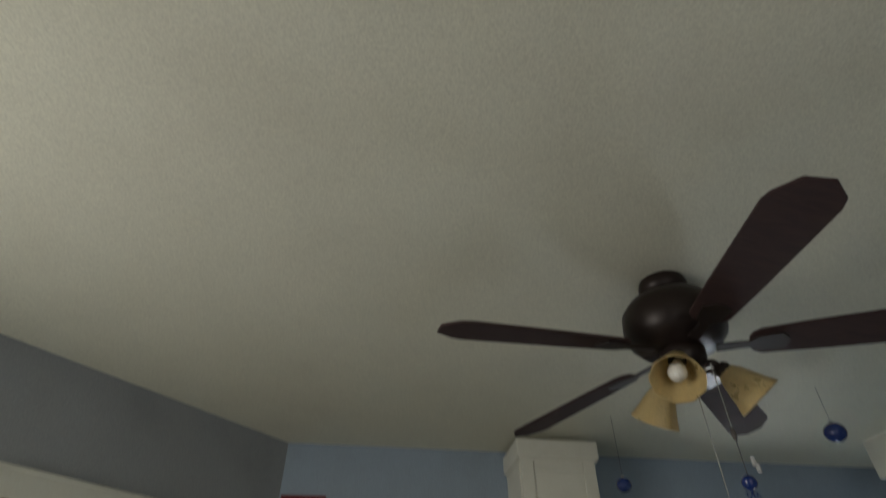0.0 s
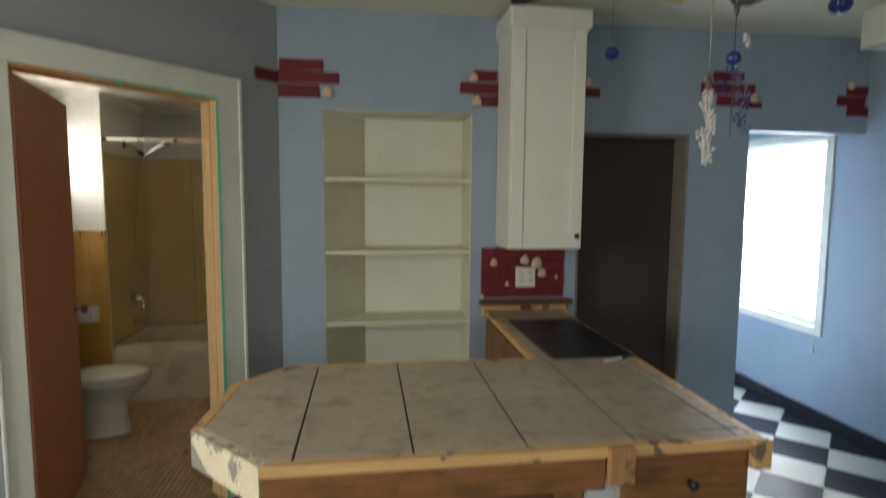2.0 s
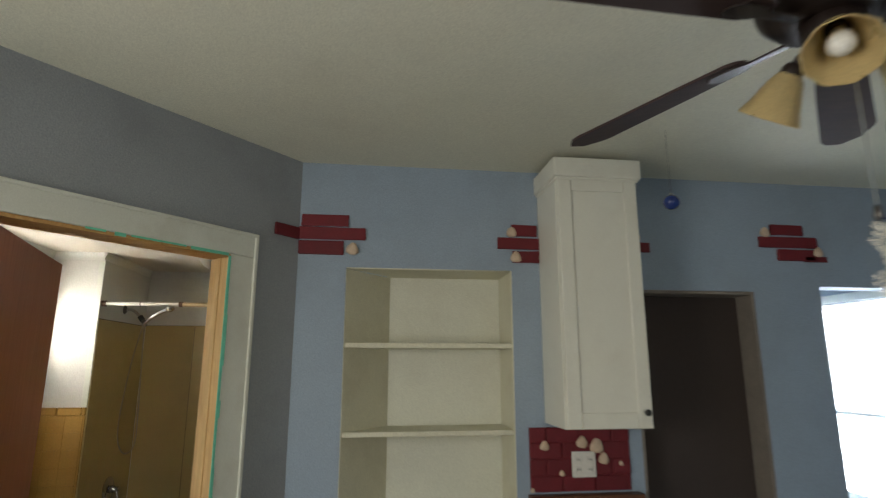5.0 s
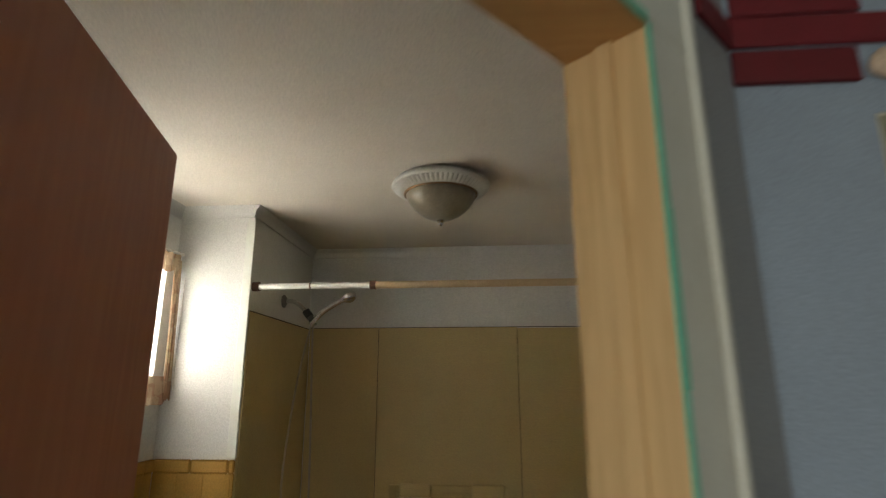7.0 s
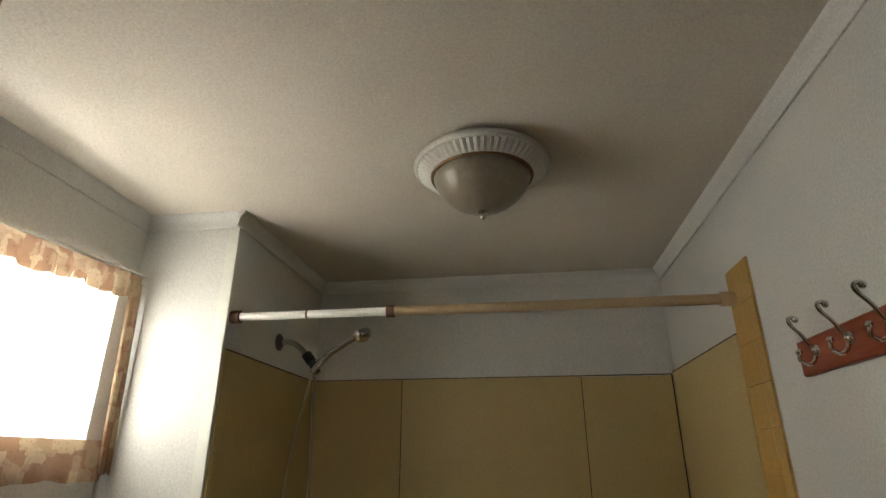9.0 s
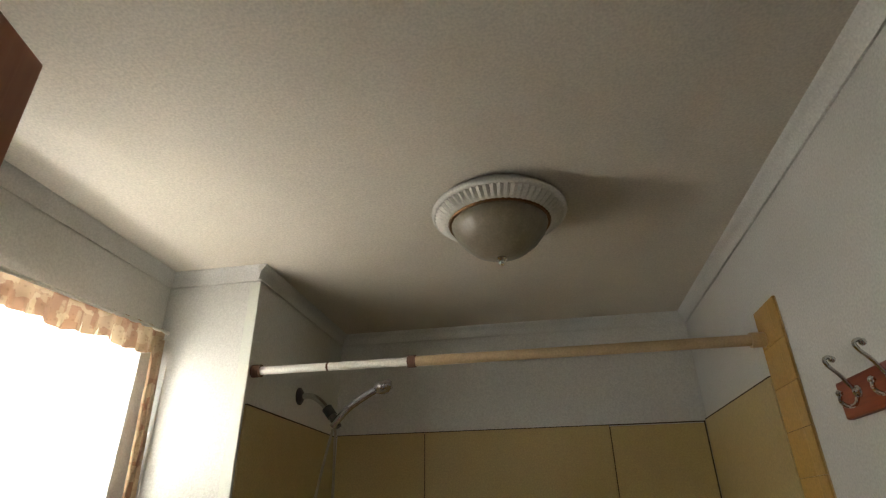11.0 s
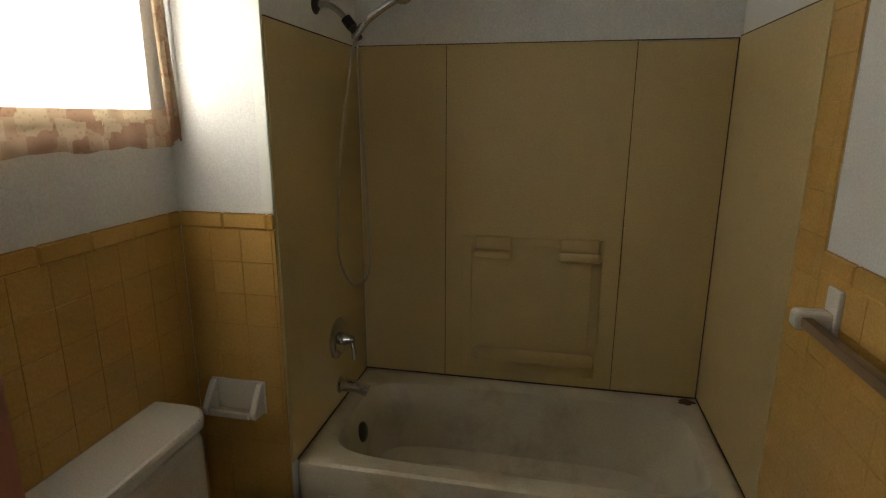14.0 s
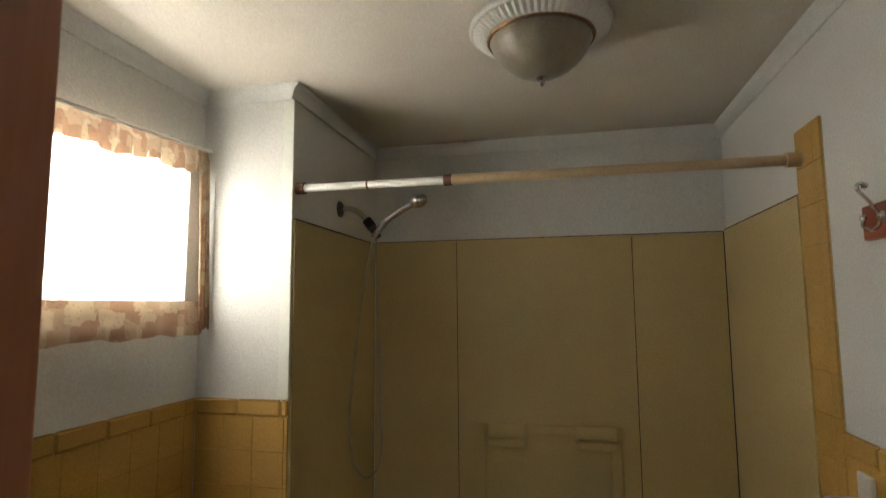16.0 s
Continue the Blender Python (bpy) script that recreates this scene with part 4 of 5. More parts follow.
# ---- ceiling fan ----
def ceiling_fan():
    cx, cy = 0.934, 1.45
    t = thing("ceiling_fan", (cx, cy, CEIL_K), "dark five-blade ceiling fan with amber glass lights", "ceiling fan")
    m = Matrix.Translation((cx, cy, 0))
    part("canopy", lathe([(0.075, 2.619), (0.08, 2.60), (0.076, 2.575), (0.05, 2.558), (0.02, 2.55)], m), M_FAN, t)
    part("motor", lathe([(0.03, 2.56), (0.08, 2.552), (0.13, 2.53), (0.156, 2.495), (0.16, 2.45), (0.15, 2.405), (0.12, 2.372), (0.05, 2.362)], m), M_FAN, t)
    part("switch_housing", lathe([(0.06, 2.37), (0.068, 2.358), (0.066, 2.325), (0.05, 2.30), (0.022, 2.288), (0.002, 2.284)], m), M_FAN, t)
    zb = 2.366
    for k in range(5):
        a = 188.5 + 72 * k + (0, 2, 0, 0, 0)[k]
        mm = Matrix.Translation((cx, cy, zb)) @ pose(0, 0, 0, 0.5, -0.5, 0) @ pose(0, 0, 0, 0, 0, a) @ pose(0, 0, 0, 0, 2.8, 0)
        tilt = pose(0, 0, 0, -12, 0, 0)
        outline = [(0.205, -0.022), (0.215, -0.042), (0.24, -0.058), (0.40, -0.068), (0.745, -0.082), (0.775, -0.074), (0.83, -0.034), (0.835, 0.03), (0.79, 0.074), (0.755, 0.082), (0.40, 0.068), (0.24, 0.058), (0.215, 0.042), (0.205, 0.022)]
        outline = [(x * 0.945, y * 0.96) for x, y in outline]
        b = prism(outline, -0.004, 0.004, 0.0015)
        b.transform(mm @ tilt)
        blade = part("blade", b, M_BLADE, t)
        b = prism([(0.10, -0.018), (0.19, -0.014), (0.22, -0.034), (0.28, -0.038), (0.30, -0.012), (0.30, 0.012), (0.28, 0.038), (0.22, 0.034), (0.19, 0.014), (0.10, 0.018)], -0.010, -0.0045, 0.001)
        b.transform(mm @ tilt)
        part("blade_iron", b, M_FAN, blade)
    for k in range(3):
        a = radians(-133 + 120 * k)
        d = Vector((math.cos(a), math.sin(a), 0))
        p = Vector((cx, cy, 2.312)) + d * 0.055
        q = p + d * 0.045 + Vector((0, 0, -0.015))
        arm = part("lamp_arm", tube([p, p + d * 0.025 + Vector((0, 0, 0.004)), q], 0.011), M_FAN, t)
        ax = (d * 0.62 + Vector((0, 0, -0.78))).normalized()
        mq = Matrix.Translation(q) @ ax.to_track_quat("Z", "Y").to_matrix().to_4x4()
        part("socket", lathe([(0.018, -0.012), (0.025, 0.0), (0.026, 0.022), (0.02, 0.03)], mq, 20), M_FAN, arm)
        prof = [(0.028, 0.012), (0.045, 0.038), (0.058, 0.072), (0.069, 0.105), (0.086, 0.142), (0.083, 0.143), (0.066, 0.106), (0.055, 0.073), (0.042, 0.039), (0.025, 0.014)]
        prof = [(r * 0.86, z * 0.9) for r, z in prof]
        part("shade", lathe(prof, mq, 28, 9, 0.025), M_AMBER, arm, "amber glass bell shade")
        part("bulb", lathe([(0.012, 0.02), (0.014, 0.04), (0.024, 0.07), (0.027, 0.09), (0.02, 0.108), (0.002, 0.116)], mq, 20), M_BULB, arm)
    for dx, dy, z1 in ((-0.030, -0.06, 1.905), (0.044, -0.055, 2.10)):
        bm = bmesh.new()
        rod(bm, (cx + dx, cy + dy, 2.295), (cx + dx, cy + dy, z1), 0.0018, 8)
        c = part("pull_chain", bm, M_CHROME, t)
        part("chain_pull", lathe([(0.002, 0), (0.006, -0.006), (0.008, -0.022), (0.004, -0.034), (0.001, -0.036)], Matrix.Translation((cx + dx, cy + dy, z1)), 12), M_DARKMET, c)


ceiling_fan()


def hanging_ball(x, y, z, r):
    t = thing("hanging_ornament", (x, y, CEIL_K), "blue glass ball hanging from the ceiling", "ornament", "blue balls under the ceiling")
    bm = bmesh.new()
    ball(bm, (x, y, z), r, 0.92, 24)
    part("glass_ball", bm, M_BLUEGL, t)
    bm = bmesh.new()
    rod(bm, (x, y, z + r * 0.9), (x, y, z + r * 1.15), r * 0.22, 12)
    part("cap", bm, M_CHROME, t)
    bm = bmesh.new()
    rod(bm, (x, y, z + r), (x, y, CEIL_K), 0.0009, 6)
    part("thread", bm, M_DARKMET, t)


hanging_ball(1.184, 2.6, 2.282, 0.036)
hanging_ball(2.00, 2.16, 2.41, 0.046)


def flake(c, r, k0, seed, bm, thick=0.0022):
    """A six-armed star with side twigs."""
    rng = random.Random(seed)
    for k in range(6):
        a = math.pi * k / 3 + k0
        d = Vector((math.cos(a), 0.35 * math.sin(a * 2 + k0), math.sin(a)))
        e = Vector(c) + d * r * rng.uniform(0.8, 1.1)
        rod(bm, c, e, thick, 6)
        for sgn in (-1, 1):
            a2 = a + sgn * 0.9
            m = Vector(c) + d * r * 0.6
            rod(bm, m, m + Vector((math.cos(a2), 0, math.sin(a2))) * r * 0.35, thick * 0.8, 6)


def hanging_snowflakes():
    x, y = 0.904, 1.39
    t = thing("hanging_ornament", (x, y, 1.90), "white snowflake cluster hanging from the fan's chain", "ornament")
    bm = bmesh.new()
    rod(bm, (x, y, 1.905), (x, y, 1.675), 0.0012, 6)
    part("thread", bm, M_CHROME, t)
    for i in range(17):
        bm = bmesh.new()
        flake((x + random.uniform(-0.012, 0.012), y + random.uniform(-0.01, 0.01), 1.868 - i * 0.0115), random.uniform(0.012, 0.021), i * 0.7, i, bm, 0.0016)
        part("flake", bm, M_PLATE, t)
    x, y = 0.978, 1.395
    u = thing("hanging_ornament", (x, y, 2.10), "blue ball and blue snowflakes hanging from the fan's chain", "ornament")
    bm = bmesh.new()
    rod(bm, (x, y, 2.10), (x, y, 1.745), 0.0012, 6)
    part("thread", bm, M_DARKMET, u)
    bm = bmesh.new()
    ball(bm, (x - 0.002, y, 1.955), 0.02, 0.95, 20)
    part("glass_ball", bm, M_BLUEGL, u)
    for dx, z in ((0.03, 2.01), (0.038, 1.995)):
        bm = bmesh.new()
        rod(bm, (x + dx, y, z - 0.012), (x + dx, y, z + 0.012), 0.006, 10)
        part("bead", bm, M_CLEAR, u)
    for i in range(8):
        bm = bmesh.new()
        flake((x + random.uniform(-0.03, 0.045), y + random.uniform(-0.01, 0.01), 1.925 - i * 0.022), random.uniform(0.016, 0.03), i * 0.5, 20 + i, bm, 0.0013)
        part("flake", bm, M_BLUEGL if i % 2 == 0 else M_FLAKE, u)


hanging_snowflakes()

# blinds at the kitchen window
blind = thing("window_blind", (3.25, 3.96, 2.0), "white slatted blind lowered half way", "blind")
part("head_rail", rbox(3.245, 3.275, 3.53, 4.39, 1.975, 2.015, 0.004), M_BLIND, blind)
slat = bmesh.new()
box(slat, -0.0005, 0.0005, -0.425, 0.425, -0.0115, 0.0115)
slat_me = bpy.data.meshes.new("slat")
slat.to_mesh(slat_me)
slat.free()
slat_me.materials.append(M_BLIND)
for i in range(34):
    s = new("slat", slat_me)
    s.parent = blind
    s.matrix_local = pose(0.012, 0.0, -0.045 - i * 0.0205, 0, 22, 0)
part("bottom_rail", rbox(3.250, 3.272, 3.535, 4.385, 1.238, 1.262, 0.003), M_PLATE, blind)
bm = bmesh.new()
rod(bm, (3.232, 3.505, 1.98), (3.225, 3.50, 0.50), 0.002, 8)
part("cord", bm, M_PLATE, blind)
part("cord_pull", lathe([(0.003, 0), (0.008, -0.01), (0.009, -0.03), (0.002, -0.036)], Matrix.Translation((3.225, 3.50, 0.50)), 12), M_PLATE, blind)


# ---- bathroom things ----
def tub():
    t = thing("bathtub", (-1.18, 4.82, BFLOOR), "worn off-white enamel bathtub, empty", "bathtub")
    x0, x1, y0, y1, zr = XJ + 0.003, XR - 0.003, YJ + 0.02, YBATH - 0.003, 0.418
    bm = bmesh.new()
    n = 40

    def ring(cx, cy, hx, hy, z, p):
        out = []
        for i in range(n):
            a = 2 * math.pi * (i + 0.5) / n
            c, s = math.cos(a), math.sin(a)
            out.append(bm.verts.new((cx + hx * math.copysign(abs(c) ** (2 / p), c), cy + hy * math.copysign(abs(s) ** (2 / p), s), z)))
        return out

    cx, cy, hx, hy = (x0 + x1) / 2, (y0 + y1) / 2, (x1 - x0) / 2, (y1 - y0) / 2
    rings = [ring(cx, cy, hx, hy, BFLOOR, 40), ring(cx, cy, hx, hy, zr - 0.03, 40), ring(cx, cy, hx - 0.004, hy - 0.004, zr - 0.008, 30), ring(cx, cy, hx - 0.015, hy - 0.015, zr, 24),
             ring(cx, cy, hx - 0.065, hy - 0.075, zr - 0.001, 7), ring(cx, cy, hx - 0.078, hy - 0.09, zr - 0.012, 6), ring(cx + 0.005, cy, hx - 0.10, hy - 0.11, zr - 0.12, 5.5),
             ring(cx - 0.02, cy, hx - 0.16, hy - 0.14, zr - 0.30, 5), ring(cx - 0.03, cy, hx - 0.22, hy - 0.19, zr - 0.35, 4), ring(cx - 0.03, cy, hx - 0.5, hy - 0.3, zr - 0.36, 3)]
    for p, q in zip(rings, rings[1:]):
        for i in range(n):
            bm.faces.new((p[i], p[(i + 1) % n], q[(i + 1) % n], q[i]))
    bm.faces.new(rings[-1])
    bmesh.ops.recalc_face_normals(bm, faces=bm.faces[:])
    part("basin", bm, M_TUB, t)
    part("apron_panel", rbox(x0 + 0.12, x1 - 0.12, y0 - 0.008, y0 + 0.002, 0.07, 0.30, 0.006), M_TUB, t)
    part("overflow_plate", lathe([(0.042, -0.01), (0.042, 0.004), (0.034, 0.010), (0.002, 0.013)], pose(x0 + 0.106, 4.86, 0.298, 0, 80, 0), 24), M_DARKMET, t, "tarnished overflow plate")
    stain = bmesh.new()
    rng = random.Random(6)
    stain.faces.new([stain.verts.new((x1 - 0.055 + 0.045 * rng.uniform(0.5, 1.0) * math.cos(a), y1 - 0.048 + 0.032 * rng.uniform(0.5, 1.0) * math.sin(a), zr + 0.0012)) for a in np.linspace(0, 2 * math.pi, 17)[:-1]])
    part("rust_stain", stain, M_RUST, t, "rust stain in the rim corner")
    part("drain", lathe([(0.03, 0), (0.03, 0.003), (0.02, 0.004), (0.001, 0.002)], Matrix.Translation((x0 + 0.36, cy, zr - 0.357)), 20), M_DARKMET, t)


tub()


def surround():
    t = thing("tub_surround", (-1.18, YBATH, 0.42), "yellow plastic tub surround panels with dark gaps", "tub surround")
    z0, z1 = 0.424, 1.892
    yb = YBATH - 0.012
    xs = [(XJ + 0.012, -1.5545), (-1.5515, -0.8045), (-0.8015, XR - 0.012)]
    for i, (a, b) in enumerate(xs):
        bm = rbox(a, b, yb, YBATH - 0.001, z0, z1 - (0.0, 0.0, 0.004)[i], 0.002)
        p = part("back_panel", bm, M_SURR, t)
        if i == 1:
            fx0, fx1, fz0, fz1 = a + 0.075, b - 0.07, 0.47, 1.10
            for q in ((fx0, fx0 + 0.045, fz0, fz1), (fx1 - 0.045, fx1, fz0, fz1), (fx0 + 0.02, fx1 - 0.02, fz1 - 0.04, fz1 - 0.001), (fx0 + 0.02, fx1 - 0.02, fz0 + 0.001, fz0 + 0.05)):
                part("moulded_border", rbox(q[0], q[1], yb - 0.011, yb + 0.001, q[2], q[3], 0.0055, seg=4), M_SURR, p)
            for sx0, sx1 in ((-1.425, -1.255), (-1.06, -0.885)):
                part("soap_ledge", rbox(sx0, sx1, yb - 0.055, yb + 0.001, 1.012, 1.045, 0.012, seg=4), M_SURR, p)
                part("ledge_back", rbox(sx0 + 0.004, sx1 - 0.004, yb - 0.022, yb + 0.001, 1.039, 1.105, 0.0105, seg=4), M_SURR, p)
            part("lower_ledge", rbox(-1.41, -0.89, yb - 0.055, yb + 0.001, 0.53, 0.585, 0.02, seg=5), M_SURR, p)
    part("tap_end_panel", rbox(XJ + 0.001, XJ + 0.011, YJ + 0.004, yb - 0.003, z0, 1.885, 0.002), M_SURR, t)
    part("far_end_panel", rbox(XR - 0.011, XR - 0.001, 4.492, yb - 0.003, z0, 1.898, 0.002), M_SURR, t)
    seams = [(XJ + 0.012, XR - 0.012, yb - 0.004, yb, z0 - 0.005, z0 + 0.001), (XJ + 0.0105, XJ + 0.013, YJ + 0.03, yb, z0 - 0.006, z0 + 0.001),
             (XR - 0.0135, XR - 0.0105, YJ + 0.05, yb, z0 - 0.006, z0 + 0.001), (XR - 0.016, XR - 0.012, yb - 0.004, yb - 0.001, z0, z1),
             (XJ + 0.012, XR - 0.012, yb - 0.0005, YBATH - 0.002, z1, z1 + 0.003), (XR - 0.0095, XR - 0.002, 4.5, yb, 1.899, 1.902), (XJ + 0.002, XJ + 0.0105, YJ + 0.01, yb, 1.886, 1.889)]
    seams += [(xg - 0.0015, xg + 0.0015, yb + 0.003, yb + 0.006, z0, z1 - 0.004) for xg in (-1.553, -0.803)]
    for b in seams:
        bm = bmesh.new()
        box(bm, *b)
        part("caulk_line", bm, M_GAP, t, "dark grimy caulk")


surround()

# tap, spout and shower
tap = thing("tub_valve", (XJ + 0.012, 4.865, 0.71), "chrome tub valve with round plate and lever", "tap")
mv = pose(XJ + 0.011, 4.865, 0.715, 0, 90, 0)
part("escutcheon", lathe([(0.085, 0), (0.086, 0.004), (0.075, 0.012), (0.05, 0.016), (0.03, 0.018)], mv, 32), M_CHROME, tap)
part("stem", lathe([(0.026, 0.016), (0.026, 0.04), (0.018, 0.05), (0.016, 0.075), (0.006, 0.08)], mv, 24), M_CHROME, tap)
part("lever", tube([(XJ + 0.07, 4.865, 0.715), (XJ + 0.08, 4.86, 0.68), (XJ + 0.085, 4.855, 0.635)], 0.008), M_CHROME, tap)
sp = thing("tub_spout", (XJ + 0.012, 4.865, 0.50), "short chrome tub spout over the tub", "tap")
part("spout", tube([(XJ + 0.012, 4.865, 0.505), (XJ + 0.06, 4.865, 0.506), (XJ + 0.105, 4.865, 0.502), (XJ + 0.138, 4.865, 0.488)], 0.026, 16), M_CHROME, sp)
part("flange", lathe([(0.034, 0), (0.034, 0.006), (0.024, 0.012)], pose(XJ + 0.011, 4.865, 0.505, 0, 90, 0), 24), M_CHROME, sp)

sh = thing("shower_set", (XJ, 4.82, 1.98), "chrome shower arm with hand shower and hose", "shower")
yS = 4.82
part("flange", lathe([(0.032, 0), (0.032, 0.004), (0.018, 0.014), (0.012, 0.016)], pose(XJ + 0.001, yS, 1.985, 0, 90, 0), 24), M_DARKMET, sh)
part("arm", tube([(XJ + 0.01, yS, 1.985), (XJ + 0.05, yS, 1.983), (XJ + 0.09, yS - 0.005, 1.96), (XJ + 0.125, yS - 0.01, 1.925)], 0.011), M_CHROME, sh)
bm = bmesh.new()
rod(bm, (XJ + 0.118, yS - 0.01, 1.935), (XJ + 0.142, yS - 0.012, 1.905), 0.019)
part("collar", bm, M_KNOB, sh, "black swivel collar")
bm = bmesh.new()
rod(bm, (XJ + 0.14, yS - 0.012, 1.91), (XJ + 0.165, yS - 0.013, 1.865), 0.015)
br = part("bracket", bm, M_DARKMET, sh)
hs = part("hand_shower", tube([(XJ + 0.15, yS - 0.025, 1.865), (XJ + 0.20, yS - 0.03, 1.92), (XJ + 0.27, yS - 0.035, 1.965), (XJ + 0.33, yS - 0.04, 1.995)], 0.0125), M_CHROME, sh)
part("spray_head", lathe([(0.012, -0.03), (0.03, -0.02), (0.034, 0.0), (0.03, 0.008), (0.002, 0.01)], look((XJ + 0.335, yS - 0.04, 2.0), (XJ + 0.20, yS - 0.04, 2.35)) @ pose(0, 0, 0, 180, 0, 0), 24), M_CHROME, hs)
part("hose", tube([(XJ + 0.15, yS - 0.02, 1.86), (XJ + 0.10, yS - 0.02, 1.60), (XJ + 0.055, yS, 1.25), (XJ + 0.05, yS + 0.02, 1.05), (XJ + 0.10, yS + 0.03, 0.955), (XJ + 0.165, yS + 0.02, 1.02), (XJ + 0.175, yS, 1.25), (XJ + 0.165, yS - 0.01, 1.6), (XJ + 0.158, yS - 0.015, 1.86)], 0.0048, 8, 16), M_HOSE, sh)

# curtain rod
cr = thing("curtain_rod", (XJ, YJ + 0.03, 1.99), "peeling white and beige shower curtain rod", "curtain rod")
YR, ZR = YJ + 0.03, 1.993
for xa, xb, r, material, nm in ((XJ + 0.018, -1.437, 0.0125, M_RODW, "rod_sleeve"), (-1.437, XR - 0.016, 0.0155, M_RODB, "rod_tube")):
    bm = bmesh.new()
    rod(bm, (xa, YR, ZR), (xb, YR, ZR), r, 20)
    part(nm, bm, material, cr)
for xa, xb, r in ((XJ + 0.001, XJ + 0.03, 0.02), (-1.443, -1.418, 0.0185), (XR - 0.045, XR - 0.001, 0.021), (-1.70, -1.694, 0.0135)):
    bm = bmesh.new()
    rod(bm, (xa, YR, ZR), (xb, YR, ZR), r, 20)
    part("collar", bm, M_RODB if xa > -1.0 else M_RUST, cr, "rusted collar")

# ceiling lamp
lamp = thing("ceiling_lamp", (-1.125, 4.195, CEIL_B), "flush ceiling lamp with fluted ring and frosted dome", "ceiling lamp")
ml = Matrix.Translation((-1.125, 4.195, 0))
part("ring", lathe([(0.165, 2.339), (0.180, 2.326), (0.186, 2.316), (0.184, 2.309), (0.178, 2.306)], ml, 64), M_PLASTER, lamp, "white plaster ring")
part("fluted_band", lathe([(0.176, 2.3075), (0.170, 2.301), (0.160, 2.294), (0.148, 2.286), (0.137, 2.284)], ml, 240, 60, 0.022), M_PLASTER, lamp, "fluted white band")
part("band", lathe([(0.140, 2.292), (0.141, 2.286), (0.137, 2.280), (0.129, 2.281)], ml, 48), M_BRASS, lamp, "brass band")
part("dome", lathe([(0.130, 2.288), (0.131, 2.279), (0.123, 2.257), (0.104, 2.231), (0.076, 2.207), (0.044, 2.191), (0.008, 2.183)], ml, 96, 24, 0.004), M_FROST, lamp, "frosted glass dome")
part("finial", lathe([(0.012, 2.186), (0.014, 2.180), (0.008, 2.174), (0.009, 2.168), (0.002, 2.160)], ml, 16), M_CHROME, lamp)


# toilet
def toilet():
    t = thing("toilet", (-1.9, 3.92, BFLOOR), "off-white porcelain toilet with closed lid", "toilet")
    yc = 3.955
    yo = 3.88
    part("tank", rbox(XL + 0.012, XL + 0.20, yc - 0.245, yc + 0.245, 0.37, 0.705, 0.05, seg=5), M_PORC, t)
    lid = [(XL + 0.008, yc - 0.262)] + [(XL + 0.135 + 0.08 * math.sin(a), yc - 0.182 - 0.08 * math.cos(a)) for a in np.linspace(0, math.pi / 2, 8)]
    lid += [(XL + 0.135 + 0.08 * math.cos(a), yc + 0.182 + 0.08 * math.sin(a)) for a in np.linspace(0, math.pi / 2, 8)] + [(XL + 0.008, yc + 0.262)]
    part("tank_lid", prism(lid, 0.706, 0.75, 0.012), M_PORC, t)
    bm = bmesh.new()
    rod(bm, (XL + 0.2, yc - 0.17, 0.64), (XL + 0.215, yc - 0.17, 0.64), 0.012)
    rod(bm, (XL + 0.215, yc - 0.175, 0.64), (XL + 0.22, yc - 0.10, 0.632), 0.006)
    part("flush_lever", bm, M_CHROME, t)

    def oval(cx, hx, hy, z):
        return [(cx + hx * math.cos(2 * math.pi * i / 32) * (1.0 if math.cos(2 * math.pi * i / 32) > 0 else 0.85), yo + hy * math.sin(2 * math.pi * i / 32), z) for i in range(32)]

    def loft(rings):
        bm = bmesh.new()
        vs = [[bm.verts.new(p) for p in r] for r in rings]
        for p, q in zip(vs, vs[1:]):
            for i in range(32):
                bm.faces.new((p[i], p[(i + 1) % 32], q[(i + 1) % 32], q[i]))
        bm.faces.new(list(reversed(vs[0])))
        bm.faces.new(vs[-1])
        bmesh.ops.recalc_face_normals(bm, faces=bm.faces[:])
        return bm

    c = -1.76
    part("bowl", loft([oval(c - 0.04, 0.20, 0.112, BFLOOR), oval(c - 0.04, 0.195, 0.106, 0.02), oval(c - 0.04, 0.185, 0.094, 0.06), oval(c - 0.04, 0.18, 0.088, 0.15), oval(c - 0.035, 0.185, 0.092, 0.2), oval(c - 0.01, 0.215, 0.125, 0.25), oval(c + 0.015, 0.25, 0.165, 0.305), oval(c + 0.02, 0.268, 0.18, 0.335), oval(c + 0.02, 0.26, 0.172, 0.345)]), M_PORC, t)
    part("seat", loft([oval(c + 0.02, 0.262, 0.176, 0.348), oval(c + 0.02, 0.272, 0.186, 0.354), oval(c + 0.02, 0.272, 0.186, 0.364), oval(c + 0.02, 0.262, 0.176, 0.368)]), M_PORC, t)
    part("lid", loft([oval(c + 0.02, 0.266, 0.180, 0.372), oval(c + 0.02, 0.278, 0.19, 0.378), oval(c + 0.02, 0.276, 0.188, 0.388), oval(c + 0.02, 0.255, 0.168, 0.396), oval(c + 0.02, 0.15, 0.1, 0.399)]), M_PORC, t)
    part("mount", rbox(XL + 0.1, -1.98, yc - 0.12, yc + 0.12, 0.24, 0.372, 0.02, seg=3), M_PORC, t)


toilet()

